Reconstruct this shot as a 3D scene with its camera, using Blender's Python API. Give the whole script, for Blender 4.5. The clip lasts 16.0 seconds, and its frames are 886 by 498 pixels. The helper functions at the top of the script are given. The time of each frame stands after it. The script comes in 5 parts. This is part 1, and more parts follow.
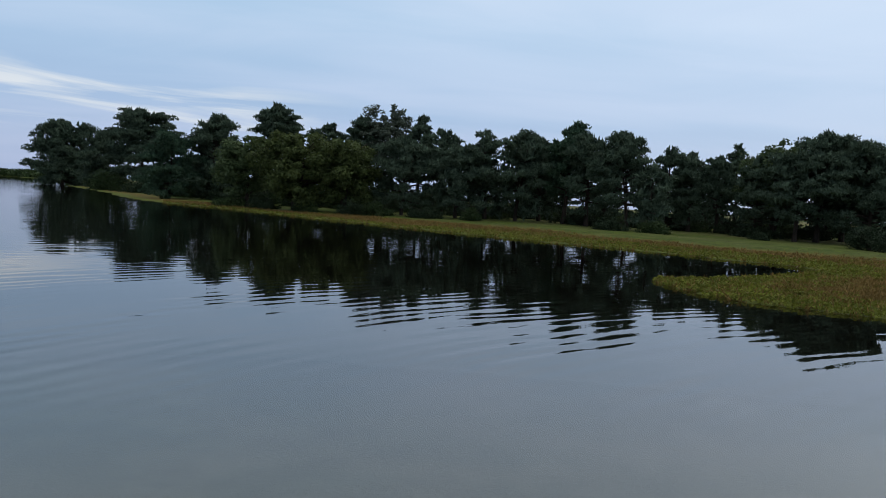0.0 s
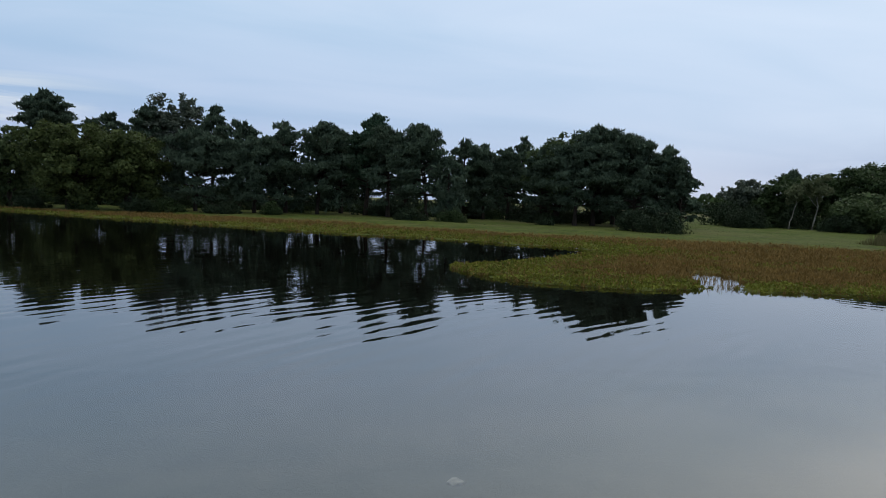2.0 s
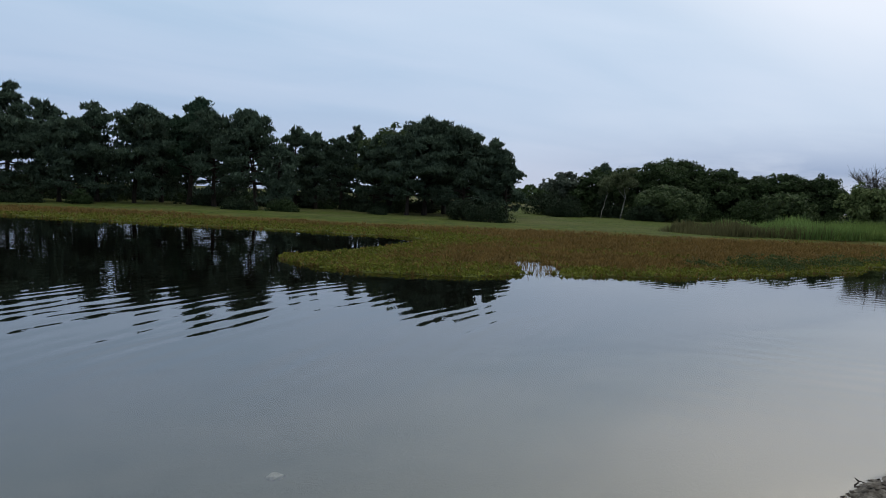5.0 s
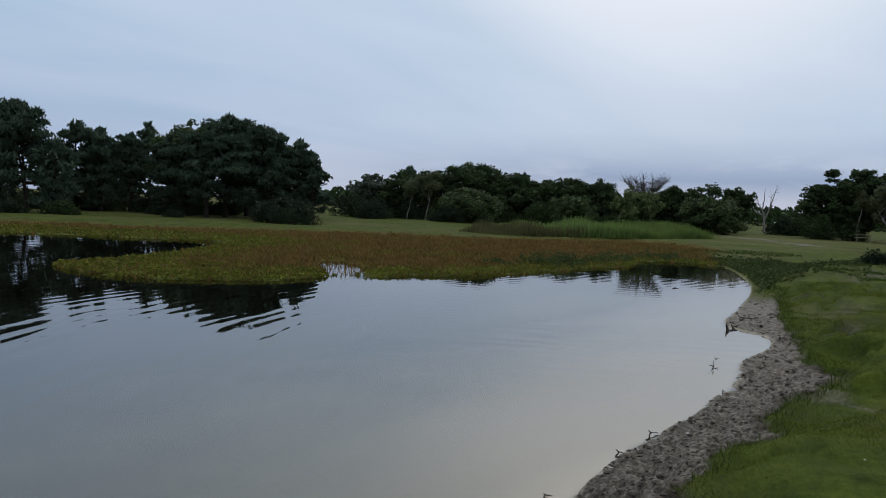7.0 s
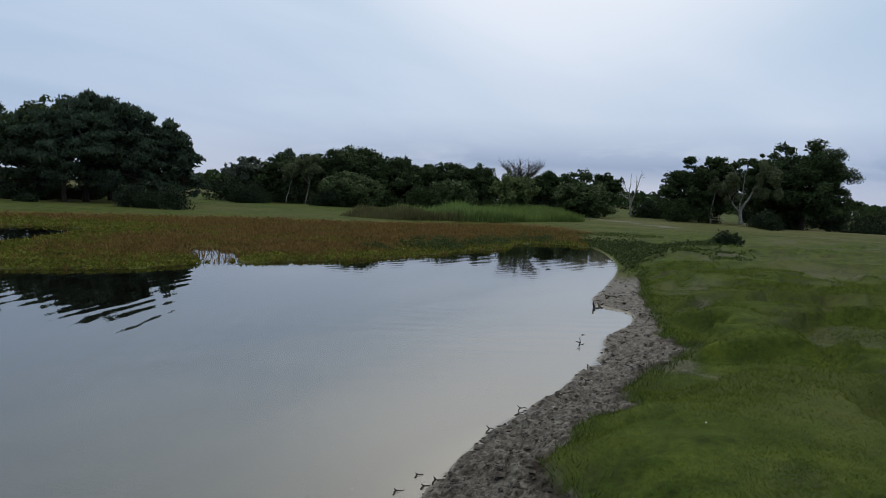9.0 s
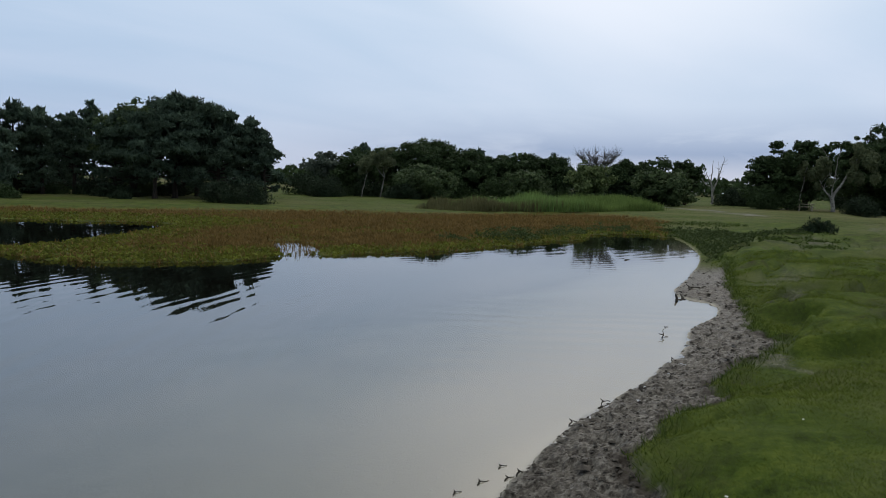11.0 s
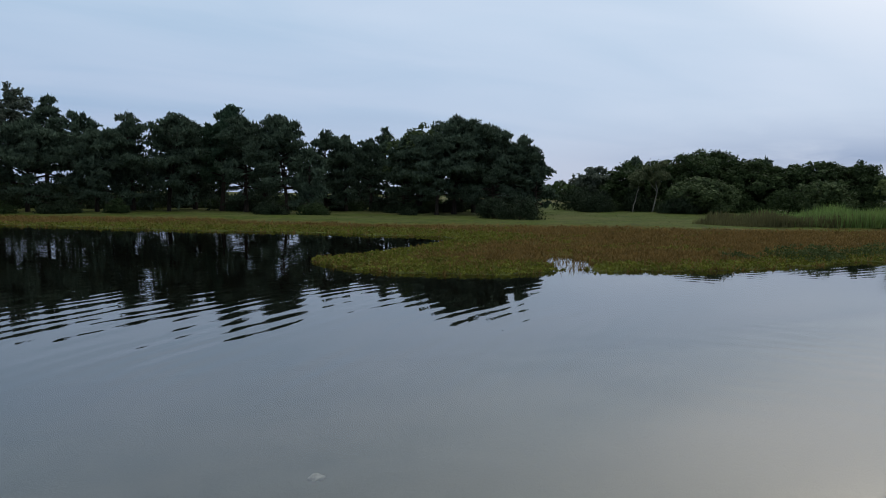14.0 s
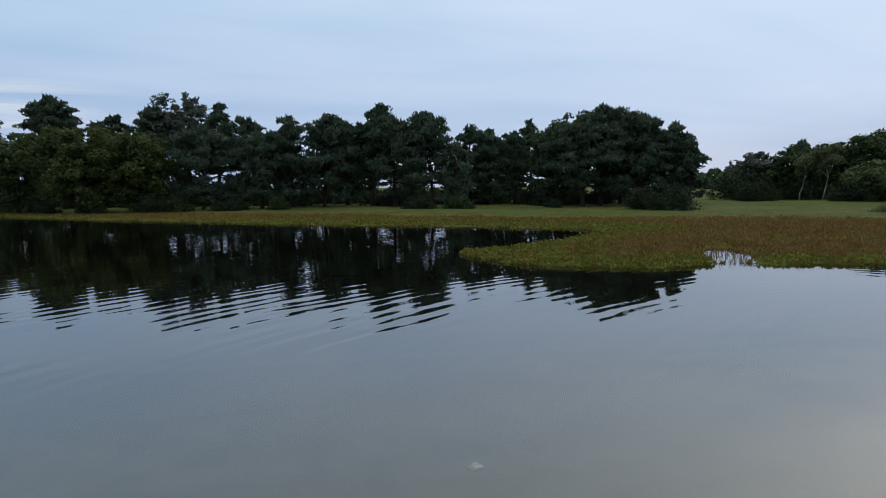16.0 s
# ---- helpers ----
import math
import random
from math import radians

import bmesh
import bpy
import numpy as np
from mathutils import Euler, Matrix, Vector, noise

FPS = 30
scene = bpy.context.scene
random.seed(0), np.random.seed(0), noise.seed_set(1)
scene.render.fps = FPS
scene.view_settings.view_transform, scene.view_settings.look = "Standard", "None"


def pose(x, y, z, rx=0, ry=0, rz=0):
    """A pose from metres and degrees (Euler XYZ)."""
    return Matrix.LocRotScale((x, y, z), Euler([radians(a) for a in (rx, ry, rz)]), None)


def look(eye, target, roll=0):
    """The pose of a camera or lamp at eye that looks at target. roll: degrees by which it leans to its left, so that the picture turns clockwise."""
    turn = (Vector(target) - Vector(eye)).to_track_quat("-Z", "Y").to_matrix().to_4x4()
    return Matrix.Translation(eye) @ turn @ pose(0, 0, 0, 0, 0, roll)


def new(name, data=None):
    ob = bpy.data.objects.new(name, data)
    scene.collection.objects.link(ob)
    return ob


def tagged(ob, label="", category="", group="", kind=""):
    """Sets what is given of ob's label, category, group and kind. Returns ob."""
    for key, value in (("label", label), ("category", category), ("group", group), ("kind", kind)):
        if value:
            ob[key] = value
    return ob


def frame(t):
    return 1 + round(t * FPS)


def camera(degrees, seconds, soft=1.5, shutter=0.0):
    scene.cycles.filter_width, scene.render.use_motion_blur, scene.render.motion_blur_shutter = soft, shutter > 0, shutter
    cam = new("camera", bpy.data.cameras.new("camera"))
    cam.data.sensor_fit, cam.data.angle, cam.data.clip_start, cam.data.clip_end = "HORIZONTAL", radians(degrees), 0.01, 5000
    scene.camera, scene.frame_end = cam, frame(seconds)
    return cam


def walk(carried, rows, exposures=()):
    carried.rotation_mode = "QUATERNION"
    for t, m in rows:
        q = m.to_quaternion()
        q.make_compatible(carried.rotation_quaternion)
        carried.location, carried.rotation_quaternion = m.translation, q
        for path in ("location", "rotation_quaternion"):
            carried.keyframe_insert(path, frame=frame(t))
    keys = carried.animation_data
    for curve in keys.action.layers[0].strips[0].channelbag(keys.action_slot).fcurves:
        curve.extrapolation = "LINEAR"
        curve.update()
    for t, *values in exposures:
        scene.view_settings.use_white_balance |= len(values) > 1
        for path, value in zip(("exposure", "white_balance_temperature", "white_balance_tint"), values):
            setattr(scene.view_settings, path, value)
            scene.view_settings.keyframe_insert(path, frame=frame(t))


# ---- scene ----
# The camera turns at arm's length round the person who stands on the bank.
cam = camera(65.3, 16.0, soft=0.6)
PATH = [
    (0.0, 0.000, 0.540, 2.00, 85.78, -3.48, 0.26),
    (0.5, 0.056, 0.537, 2.00, 85.55, -2.57, -5.76),
    (1.0, 0.100, 0.531, 2.00, 85.64, -2.91, -10.45),
    (1.5, 0.128, 0.525, 2.00, 85.53, -2.72, -13.54),
    (2.0, 0.149, 0.519, 2.00, 85.95, -2.30, -15.88),
    (2.5, 0.163, 0.515, 2.00, 85.45, -1.70, -17.43),
    (3.0, 0.172, 0.512, 2.00, 85.42, -1.43, -18.45),
    (3.2, 0.175, 0.511, 2.00, 85.33, -1.78, -18.75),
    (5.3, 0.287, 0.457, 2.00, 85.48, -2.40, -31.96),
    (5.5, 0.300, 0.449, 2.00, 85.31, -2.27, -33.54),
    (6.0, 0.327, 0.430, 2.00, 85.58, -2.18, -37.07),
    (6.5, 0.357, 0.405, 2.00, 85.83, -2.11, -41.25),
    (7.0, 0.385, 0.379, 2.00, 86.55, -2.64, -45.27),
    (7.5, 0.408, 0.354, 2.00, 87.16, -1.97, -48.94),
    (8.0, 0.422, 0.337, 2.00, 86.97, -1.78, -51.26),
    (8.5, 0.438, 0.315, 2.00, 85.66, -2.83, -54.08),
    (8.7, 0.441, 0.312, 2.00, 85.64, -2.87, -54.49),
    (9.9, 0.448, 0.302, 2.00, 85.60, -2.10, -56.00),
    (10.8, 0.424, 0.335, 2.00, 85.48, -1.13, -51.63),
    (11.0, 0.408, 0.354, 2.00, 84.75, -1.70, -48.94),
    (11.5, 0.382, 0.382, 2.00, 85.24, -0.95, -44.91),
    (12.0, 0.361, 0.402, 2.00, 82.71, -1.92, -41.67),
    (12.5, 0.338, 0.421, 2.00, 84.80, -1.18, -38.62),
    (13.0, 0.309, 0.443, 2.00, 85.07, -1.18, -34.87),
    (13.5, 0.280, 0.461, 2.00, 85.02, -1.15, -31.19),
    (14.0, 0.246, 0.480, 2.00, 85.53, -0.87, -27.09),
    (14.5, 0.216, 0.495, 2.00, 85.55, -0.46, -23.52),
    (15.0, 0.189, 0.506, 2.00, 85.77, 0.29, -20.51),
    (15.5, 0.161, 0.515, 2.00, 85.35, -0.10, -17.37),
    (16.0, 0.142, 0.521, 2.00, 84.88, 0.36, -15.32),
]
walk(cam, [(t, pose(x, y, z, rx, ry, rz)) for t, x, y, z, rx, ry, rz in PATH],
     [(0.0, 0.08), (3.0, 0.06), (5.5, -0.07), (7.0, -0.19), (8.5, -0.14), (11.0, -0.03), (12.0, 0.05), (12.5, 0.03), (13.5, -0.08), (15.0, 0.02), (16.0, 0.06)])

# ---- light: an overcast evening sky, brighter round the hidden sun ----
SUN_AZ, SUN_EL = 65.0, 35.0
scene.view_settings.exposure = 0.0


def away(az, dist):
    """The plan position at a compass bearing (0 is straight over the pond) and a distance."""
    return dist * math.sin(radians(az)), dist * math.cos(radians(az))


def node(tree, kind, at=None, **values):
    n = tree.nodes.new(kind)
    for key, value in values.items():
        if key in n.inputs:
            n.inputs[key].default_value = value
    return n


def ramp(tree, stops, interpolation="LINEAR"):
    n = tree.nodes.new("ShaderNodeValToRGB")
    n.color_ramp.interpolation = interpolation
    while len(n.color_ramp.elements) < len(stops):
        n.color_ramp.elements.new(0.5)
    for e, (p, c) in zip(n.color_ramp.elements, stops):
        e.position, e.color = p, (*c, 1)
    return n


def math_node(tree, op, a, b=None, c=None, clamp=False):
    n = tree.nodes.new("ShaderNodeMath")
    n.operation, n.use_clamp = op, clamp
    for i, v in enumerate((a, b, c)):
        if v is None:
            continue
        if isinstance(v, (int, float)):
            n.inputs[i].default_value = v
        else:
            tree.links.new(v, n.inputs[i])
    return n.outputs[0]


def mix_colour(tree, fac, a, b, blend="MIX"):
    n = tree.nodes.new("ShaderNodeMix")
    n.data_type, n.blend_type = "RGBA", blend
    for i, v in ((0, fac), (6, a), (7, b)):
        if isinstance(v, (int, float)):
            n.inputs[i].default_value = v
        elif isinstance(v, tuple):
            n.inputs[i].default_value = (*v, 1)
        else:
            tree.links.new(v, n.inputs[i])
    return n.outputs[2]


def noise_node(tree, vector, scale, detail=3.0, rough=0.5, distortion=0.0):
    n = tree.nodes.new("ShaderNodeTexNoise")
    n.inputs["Scale"].default_value, n.inputs["Detail"].default_value = scale, detail
    n.inputs["Roughness"].default_value, n.inputs["Distortion"].default_value = rough, distortion
    if vector is not None:
        tree.links.new(vector, n.inputs["Vector"])
    return n.outputs["Fac"]


def mapping(tree, vector, scale=(1, 1, 1), rot=(0, 0, 0), loc=(0, 0, 0)):
    n = tree.nodes.new("ShaderNodeMapping")
    n.inputs["Scale"].default_value, n.inputs["Rotation"].default_value, n.inputs["Location"].default_value = scale, [radians(a) for a in rot], loc
    tree.links.new(vector, n.inputs["Vector"])
    return n.outputs[0]


def ramp_value(t, value, low, high, top=1.0):
    n = t.nodes.new("ShaderNodeMapRange")
    n.inputs["From Min"].default_value, n.inputs["From Max"].default_value, n.inputs["To Max"].default_value = low, high, top
    t.links.new(value, n.inputs["Value"])
    return n.outputs[0]


def make_sky():
    world = bpy.data.worlds.new("overcast_sky")
    scene.world = world
    world.use_nodes = True
    t = world.node_tree
    t.nodes.clear()
    out = t.nodes.new("ShaderNodeOutputWorld")
    sky = t.nodes.new("ShaderNodeTexSky")
    sky.sky_type, sky.sun_disc = "NISHITA", False
    sky.sun_elevation, sky.sun_rotation = radians(SUN_EL), radians(SUN_AZ)
    back = node(t, "ShaderNodeBackground", Strength=0.10)
    t.links.new(sky.outputs[0], back.inputs[0])
    # the cloud deck, projected on a flat layer so that its streaks flatten towards the horizon
    way = t.nodes.new("ShaderNodeTexCoord").outputs["Generated"]
    sep = t.nodes.new("ShaderNodeSeparateXYZ")
    t.links.new(way, sep.inputs[0])
    up = math_node(t, "MAXIMUM", sep.outputs[2], 0.0)
    lift = math_node(t, "ADD", up, 0.10)
    flat = t.nodes.new("ShaderNodeCombineXYZ")
    t.links.new(math_node(t, "DIVIDE", sep.outputs[0], lift), flat.inputs[0])
    t.links.new(math_node(t, "DIVIDE", sep.outputs[1], lift), flat.inputs[1])
    deck = mapping(t, flat.outputs[0], scale=(0.15, 0.42, 1), rot=(0, 0, 22), loc=(0.3, 0.1, 0))
    n1 = noise_node(t, deck, 1.2, 3, 0.5, 0.5)
    n2 = noise_node(t, mapping(t, flat.outputs[0], scale=(0.42, 0.8, 1), rot=(0, 0, 14)), 1.5, 6, 0.55, 0.6)
    clouds = math_node(t, "ADD", math_node(t, "MULTIPLY", n1, 0.78), math_node(t, "MULTIPLY", n2, 0.22))
    tone = ramp(t, CLOUD_TONES)
    t.links.new(clouds, tone.inputs[0])
    # haze towards the horizon
    low = ramp(t, [(0.0, (1, 1, 1)), (0.05, (0.85,) * 3), (0.12, (0.45,) * 3), (0.24, (0.0,) * 3)])
    t.links.new(up, low.inputs[0])
    grey = mix_colour(t, math_node(t, "MULTIPLY", low.outputs[0], 0.88), tone.outputs[0], HAZE)
    # a long low bank of slate-blue cloud over the heath
    side = math_node(t, "ARCTAN2", sep.outputs[0], sep.outputs[1])
    line = t.nodes.new("ShaderNodeCombineXYZ")
    t.links.new(math_node(t, "MULTIPLY", side, 3.4), line.inputs[0])
    t.links.new(math_node(t, "MULTIPLY", sep.outputs[2], 15.0), line.inputs[1])
    ragged = noise_node(t, line.outputs[0], 1.5, 5, 0.6, 0.4)
    height = ramp(t, [(0.0, (0, 0, 0)), (0.028, (0.35,) * 3), (0.052, (1, 1, 1)), (0.080, (0.40,) * 3), (0.115, (0, 0, 0))])
    t.links.new(up, height.inputs[0])
    reach = ramp(t, [(0.34, (0, 0, 0)), (0.54, (1, 1, 1)), (0.95, (1, 1, 1))])
    t.links.new(math_node(t, "DIVIDE", side, 1.8), reach.inputs[0])
    bank = math_node(t, "MULTIPLY", math_node(t, "MULTIPLY", height.outputs[0], reach.outputs[0]), ramp_value(t, ragged, 0.18, 0.50, 1.0))
    # brighter breaks low over the far end of the pond
    gap = ramp(t, [(0.050, (0, 0, 0)), (0.075, (1, 1, 1)), (0.115, (0.9,) * 3), (0.15, (0, 0, 0))])
    t.links.new(up, gap.inputs[0])
    thin = t.nodes.new("ShaderNodeCombineXYZ")
    t.links.new(math_node(t, "MULTIPLY", side, 3.0), thin.inputs[0])
    t.links.new(math_node(t, "MULTIPLY", math_node(t, "ADD", sep.outputs[2], math_node(t, "MULTIPLY", side, 0.03)), 34.0), thin.inputs[1])
    shred = ramp_value(t, noise_node(t, thin.outputs[0], 1.0, 5, 0.55, 0.5), 0.50, 0.66, 1.0)
    breaks = math_node(t, "MULTIPLY", math_node(t, "MULTIPLY", gap.outputs[0], shred), ramp_value(t, side, -0.12, -0.30, 1.0))
    # the veil of light round the sun behind the clouds
    sx, sy = away(SUN_AZ, math.cos(radians(SUN_EL)))
    dot = t.nodes.new("ShaderNodeVectorMath")
    dot.operation = "DOT_PRODUCT"
    dot.inputs[1].default_value = (sx, sy, math.sin(radians(SUN_EL)))
    t.links.new(way, dot.inputs[0])
    veil = ramp(t, VEIL)
    t.links.new(dot.outputs["Value"], veil.inputs[0])
    lit = mix_colour(t, veil.outputs[0], grey, (0.87, 0.925, 1.04))
    core = ramp(t, [(0.90, (0, 0, 0)), (0.955, (0.07,) * 3), (0.985, (0.6,) * 3), (1.0, (1, 1, 1))])
    t.links.new(dot.outputs["Value"], core.inputs[0])
    # an overcast sky is brightest overhead
    over = ramp(t, [(0.26, (0, 0, 0)), (0.58, (0.42,) * 3), (0.90, (1, 1, 1))])
    t.links.new(up, over.inputs[0])
    lit = mix_colour(t, over.outputs[0], lit, (1.50, 1.56, 1.50))
    lit = mix_colour(t, core.outputs[0], lit, (2.7, 2.45, 2.15))
    lit = mix_colour(t, math_node(t, "MULTIPLY", breaks, 0.75), lit, (0.92, 0.93, 0.92))
    lit = mix_colour(t, math_node(t, "MULTIPLY", bank, 0.95), lit, (0.17, 0.30, 0.57))
    deck_light = node(t, "ShaderNodeBackground", Strength=CLOUD_LIGHT)
    t.links.new(lit, deck_light.inputs[0])
    mix = t.nodes.new("ShaderNodeMixShader")
    mix.inputs[0].default_value = 0.88
    t.links.new(back.outputs[0], mix.inputs[1])
    t.links.new(deck_light.outputs[0], mix.inputs[2])
    t.links.new(mix.outputs[0], out.inputs[0])


CLOUD_TONES = [(0.30, (0.29, 0.49, 0.72)), (0.46, (0.43, 0.62, 0.84)), (0.57, (0.57, 0.72, 0.92)), (0.75, (0.74, 0.84, 1.00))]
HAZE = (0.39, 0.478, 0.73)
VEIL = [(0.40, (0, 0, 0)), (0.70, (0.14,) * 3), (0.88, (0.30,) * 3), (0.955, (0.82,) * 3)]
CLOUD_LIGHT = 0.95
make_sky()

sun = new("sun", bpy.data.lights.new("sun", "SUN"))
sun.data.energy, sun.data.angle, sun.data.color = 0.35, radians(12), (1.0, 0.95, 0.88)
sun.matrix_world = look((*away(SUN_AZ, 50 * math.cos(radians(SUN_EL))), 50 * math.sin(radians(SUN_EL))), (0, 0, 0))


# ---- materials ----
def surface(name, rough=0.9, spec=0.3):
    m = bpy.data.materials.new(name)
    m.use_nodes = True
    t = m.node_tree
    b = t.nodes["Principled BSDF"]
    b.inputs["Roughness"].default_value, b.inputs["Specular IOR Level"].default_value = rough, spec
    return m, t, b


def bump(t, b, height, strength, distance):
    n = t.nodes.new("ShaderNodeBump")
    n.inputs["Strength"].default_value, n.inputs["Distance"].default_value = strength, distance
    t.links.new(height, n.inputs["Height"])
    t.links.new(n.outputs[0], b.inputs["Normal"])


def leaf_material(name, dark, light, rough=0.65, through_light=0.25, patch_scale=0.9):
    """Foliage: every leaf a shade of its own, colour patches imitating lit clumps and dark gaps, a little light coming
    through.
    """
    m, t, b = surface(name, rough, 0.08)
    geo = t.nodes.new("ShaderNodeNewGeometry")
    tc = t.nodes.new("ShaderNodeTexCoord")
    patch = noise_node(t, tc.outputs["Object"], patch_scale, 4, 0.65)
    f = math_node(t, "ADD", math_node(t, "MULTIPLY", geo.outputs["Random Per Island"], 0.26), math_node(t, "MULTIPLY", patch, 0.86))
    r = ramp(t, [(0.25, dark), (0.85, light)])
    t.links.new(f, r.inputs[0])
    t.links.new(r.outputs[0], b.inputs["Base Color"])
    tr = t.nodes.new("ShaderNodeBsdfTranslucent")
    t.links.new(r.outputs[0], tr.inputs[0])
    mix = t.nodes.new("ShaderNodeMixShader")
    mix.inputs[0].default_value = through_light
    t.links.new(b.outputs[0], mix.inputs[1])
    t.links.new(tr.outputs[0], mix.inputs[2])
    t.links.new(mix.outputs[0], t.nodes["Material Output"].inputs[0])
    return m


def bark_material(name, dark, light, scale=6.0, stretch=0.25):
    m, t, b = surface(name, 0.9, 0.2)
    tc = t.nodes.new("ShaderNodeTexCoord")
    v = mapping(t, tc.outputs["Object"], scale=(1, 1, stretch))
    n = noise_node(t, v, scale, 5, 0.65)
    r = ramp(t, [(0.35, dark), (0.65, light)])
    t.links.new(n, r.inputs[0])
    t.links.new(r.outputs[0], b.inputs["Base Color"])
    bump(t, b, n, 0.6, 0.05)
    return m


PINE = leaf_material("pine_needles", (0.008, 0.017, 0.012), (0.100, 0.138, 0.094), 0.75, 0.16)
PINE_PALE = leaf_material("pine_needles_pale", (0.016, 0.036, 0.026), (0.064, 0.104, 0.062), 0.7, 0.15)
OAK = leaf_material("oak_leaves", (0.010, 0.020, 0.009), (0.052, 0.078, 0.030))
WILLOW = leaf_material("willow_leaves", (0.016, 0.030, 0.014), (0.094, 0.126, 0.054))
OLIVE = leaf_material("olive_leaves", (0.009, 0.018, 0.007), (0.088, 0.110, 0.036))
GREY_LEAF = leaf_material("grey_leaves", (0.036, 0.050, 0.040), (0.098, 0.116, 0.088))
GORSE = leaf_material("gorse_spines", (0.009, 0.017, 0.010), (0.032, 0.046, 0.024), 0.75, 0.1)
BIRCH_LEAF = leaf_material("birch_leaves", (0.044, 0.056, 0.030), (0.112, 0.128, 0.064))
REED = leaf_material("reed_blades", (0.070, 0.125, 0.036), (0.200, 0.290, 0.090), 0.6, 0.5)
PALE_WILLOW = leaf_material("pale_willow_leaves", (0.045, 0.068, 0.026), (0.135, 0.165, 0.068))
BARK = bark_material("pine_bark", (0.010, 0.008, 0.007), (0.040, 0.029, 0.022))
BIRCH_BARK = bark_material("birch_bark", (0.045, 0.042, 0.038), (0.26, 0.25, 0.23), 3.0, 1.6)
DEAD_WOOD = bark_material("dead_wood", (0.10, 0.094, 0.084), (0.22, 0.205, 0.185))
GREY_TWIG = bark_material("grey_twigs", (0.035, 0.033, 0.028), (0.095, 0.090, 0.078))
WET_WOOD = bark_material("wet_wood", (0.012, 0.010, 0.008), (0.05, 0.042, 0.034), 14)


def ground_material():
    """Turf, mud and waterweed in one skin; the covers come from the terrain's own maps."""
    m, t, b = surface("ground_cover", 1.0, 0.05)
    tc = t.nodes.new("ShaderNodeTexCoord")
    p = tc.outputs["Object"]

    def cover(name):
        a = t.nodes.new("ShaderNodeAttribute")
        a.attribute_name = name
        return a.outputs["Fac"]

    fine, mid, wide = noise_node(t, p, 38, 4, 0.7), noise_node(t, p, 2.2, 4, 0.6), noise_node(t, p, 0.22, 4, 0.6)
    blades = noise_node(t, p, 13.0, 5, 0.78)
    turf = ramp(t, [(0.36, (0.007, 0.013, 0.003)), (0.48, (0.036, 0.058, 0.007)), (0.62, (0.090, 0.110, 0.016))])
    t.links.new(math_node(t, "ADD", math_node(t, "MULTIPLY", mid, 0.55), math_node(t, "MULTIPLY", blades, 0.45)), turf.inputs[0])
    dry = ramp(t, [(0.35, (0.044, 0.062, 0.015)), (0.65, (0.076, 0.082, 0.028))])
    t.links.new(wide, dry.inputs[0])
    lawn = mix_colour(t, ramp_value(t, wide, 0.36, 0.62, 0.85), turf.outputs[0], dry.outputs[0])
    lawn = mix_colour(t, ramp_value(t, fine, 0.42, 0.75, 0.35), lawn, (0.026, 0.038, 0.008))
    bare = math_node(t, "MULTIPLY", ramp_value(t, noise_node(t, p, 0.8, 5, 0.7, 0.4), 0.50, 0.66, 0.9), ramp_value(t, noise_node(t, p, 7, 4, 0.75), 0.36, 0.58, 1.0))
    lawn = mix_colour(t, bare, lawn, (0.030, 0.027, 0.014))
    heath = ramp(t, [(0.35, (0.060, 0.064, 0.022)), (0.65, (0.110, 0.098, 0.046))])
    t.links.new(wide, heath.inputs[0])
    lawn = mix_colour(t, cover("heath"), lawn, heath.outputs[0])
    weed = ramp(t, [(0.32, (0.038, 0.034, 0.011)), (0.50, (0.092, 0.068, 0.022)), (0.70, (0.145, 0.106, 0.036))])
    t.links.new(math_node(t, "ADD", math_node(t, "MULTIPLY", noise_node(t, p, 1.1, 5, 0.7), 0.6), math_node(t, "MULTIPLY", blades, 0.4)), weed.inputs[0])
    rim = ramp(t, [(0.35, (0.032, 0.044, 0.010)), (0.65, (0.098, 0.112, 0.022))])
    t.links.new(blades, rim.inputs[0])
    weeds = mix_colour(t, cover("rim"), weed.outputs[0], rim.outputs[0])
    mudn = math_node(t, "ADD", math_node(t, "MULTIPLY", noise_node(t, p, 11, 6, 0.75), 0.5), math_node(t, "MULTIPLY", noise_node(t, mapping(t, p, scale=(0.6, 1.4, 1)), 24, 4, 0.7), 0.5))
    mud = ramp(t, [(0.40, (0.016, 0.013, 0.011)), (0.50, (0.064, 0.056, 0.047)), (0.61, (0.150, 0.138, 0.122))])
    t.links.new(mudn, mud.inputs[0])
    c = mix_colour(t, cover("weed"), lawn, weeds)
    c = mix_colour(t, cover("mud"), c, mud.outputs[0])
    # bare soil under the turf lip, darkened to paint the undercut's shade
    c = mix_colour(t, cover("peat"), c, (0.022, 0.017, 0.013))
    silt = ramp(t, [(0.35, (0.145, 0.158, 0.112)), (0.65, (0.205, 0.215, 0.160))])
    t.links.new(mid, silt.inputs[0])
    floor = mix_colour(t, cover("silt"), (0.006, 0.005, 0.004), silt.outputs[0])
    # pale sediment near shore, lightened to stand in for the mirrored sun glow
    floor = mix_colour(t, cover("shoal_glow"), floor, (0.46, 0.42, 0.36))
    c = mix_colour(t, cover("bed"), c, floor)
    t.links.new(c, b.inputs["Base Color"])
    rough = math_node(t, "SUBTRACT", 0.95, math_node(t, "MULTIPLY", cover("mud"), 0.45))
    t.links.new(rough, b.inputs["Roughness"])
    h = math_node(t, "ADD", math_node(t, "MULTIPLY", blades, 0.7), math_node(t, "MULTIPLY", fine, 0.3))
    bump(t, b, h, 0.8, 0.02)
    return m


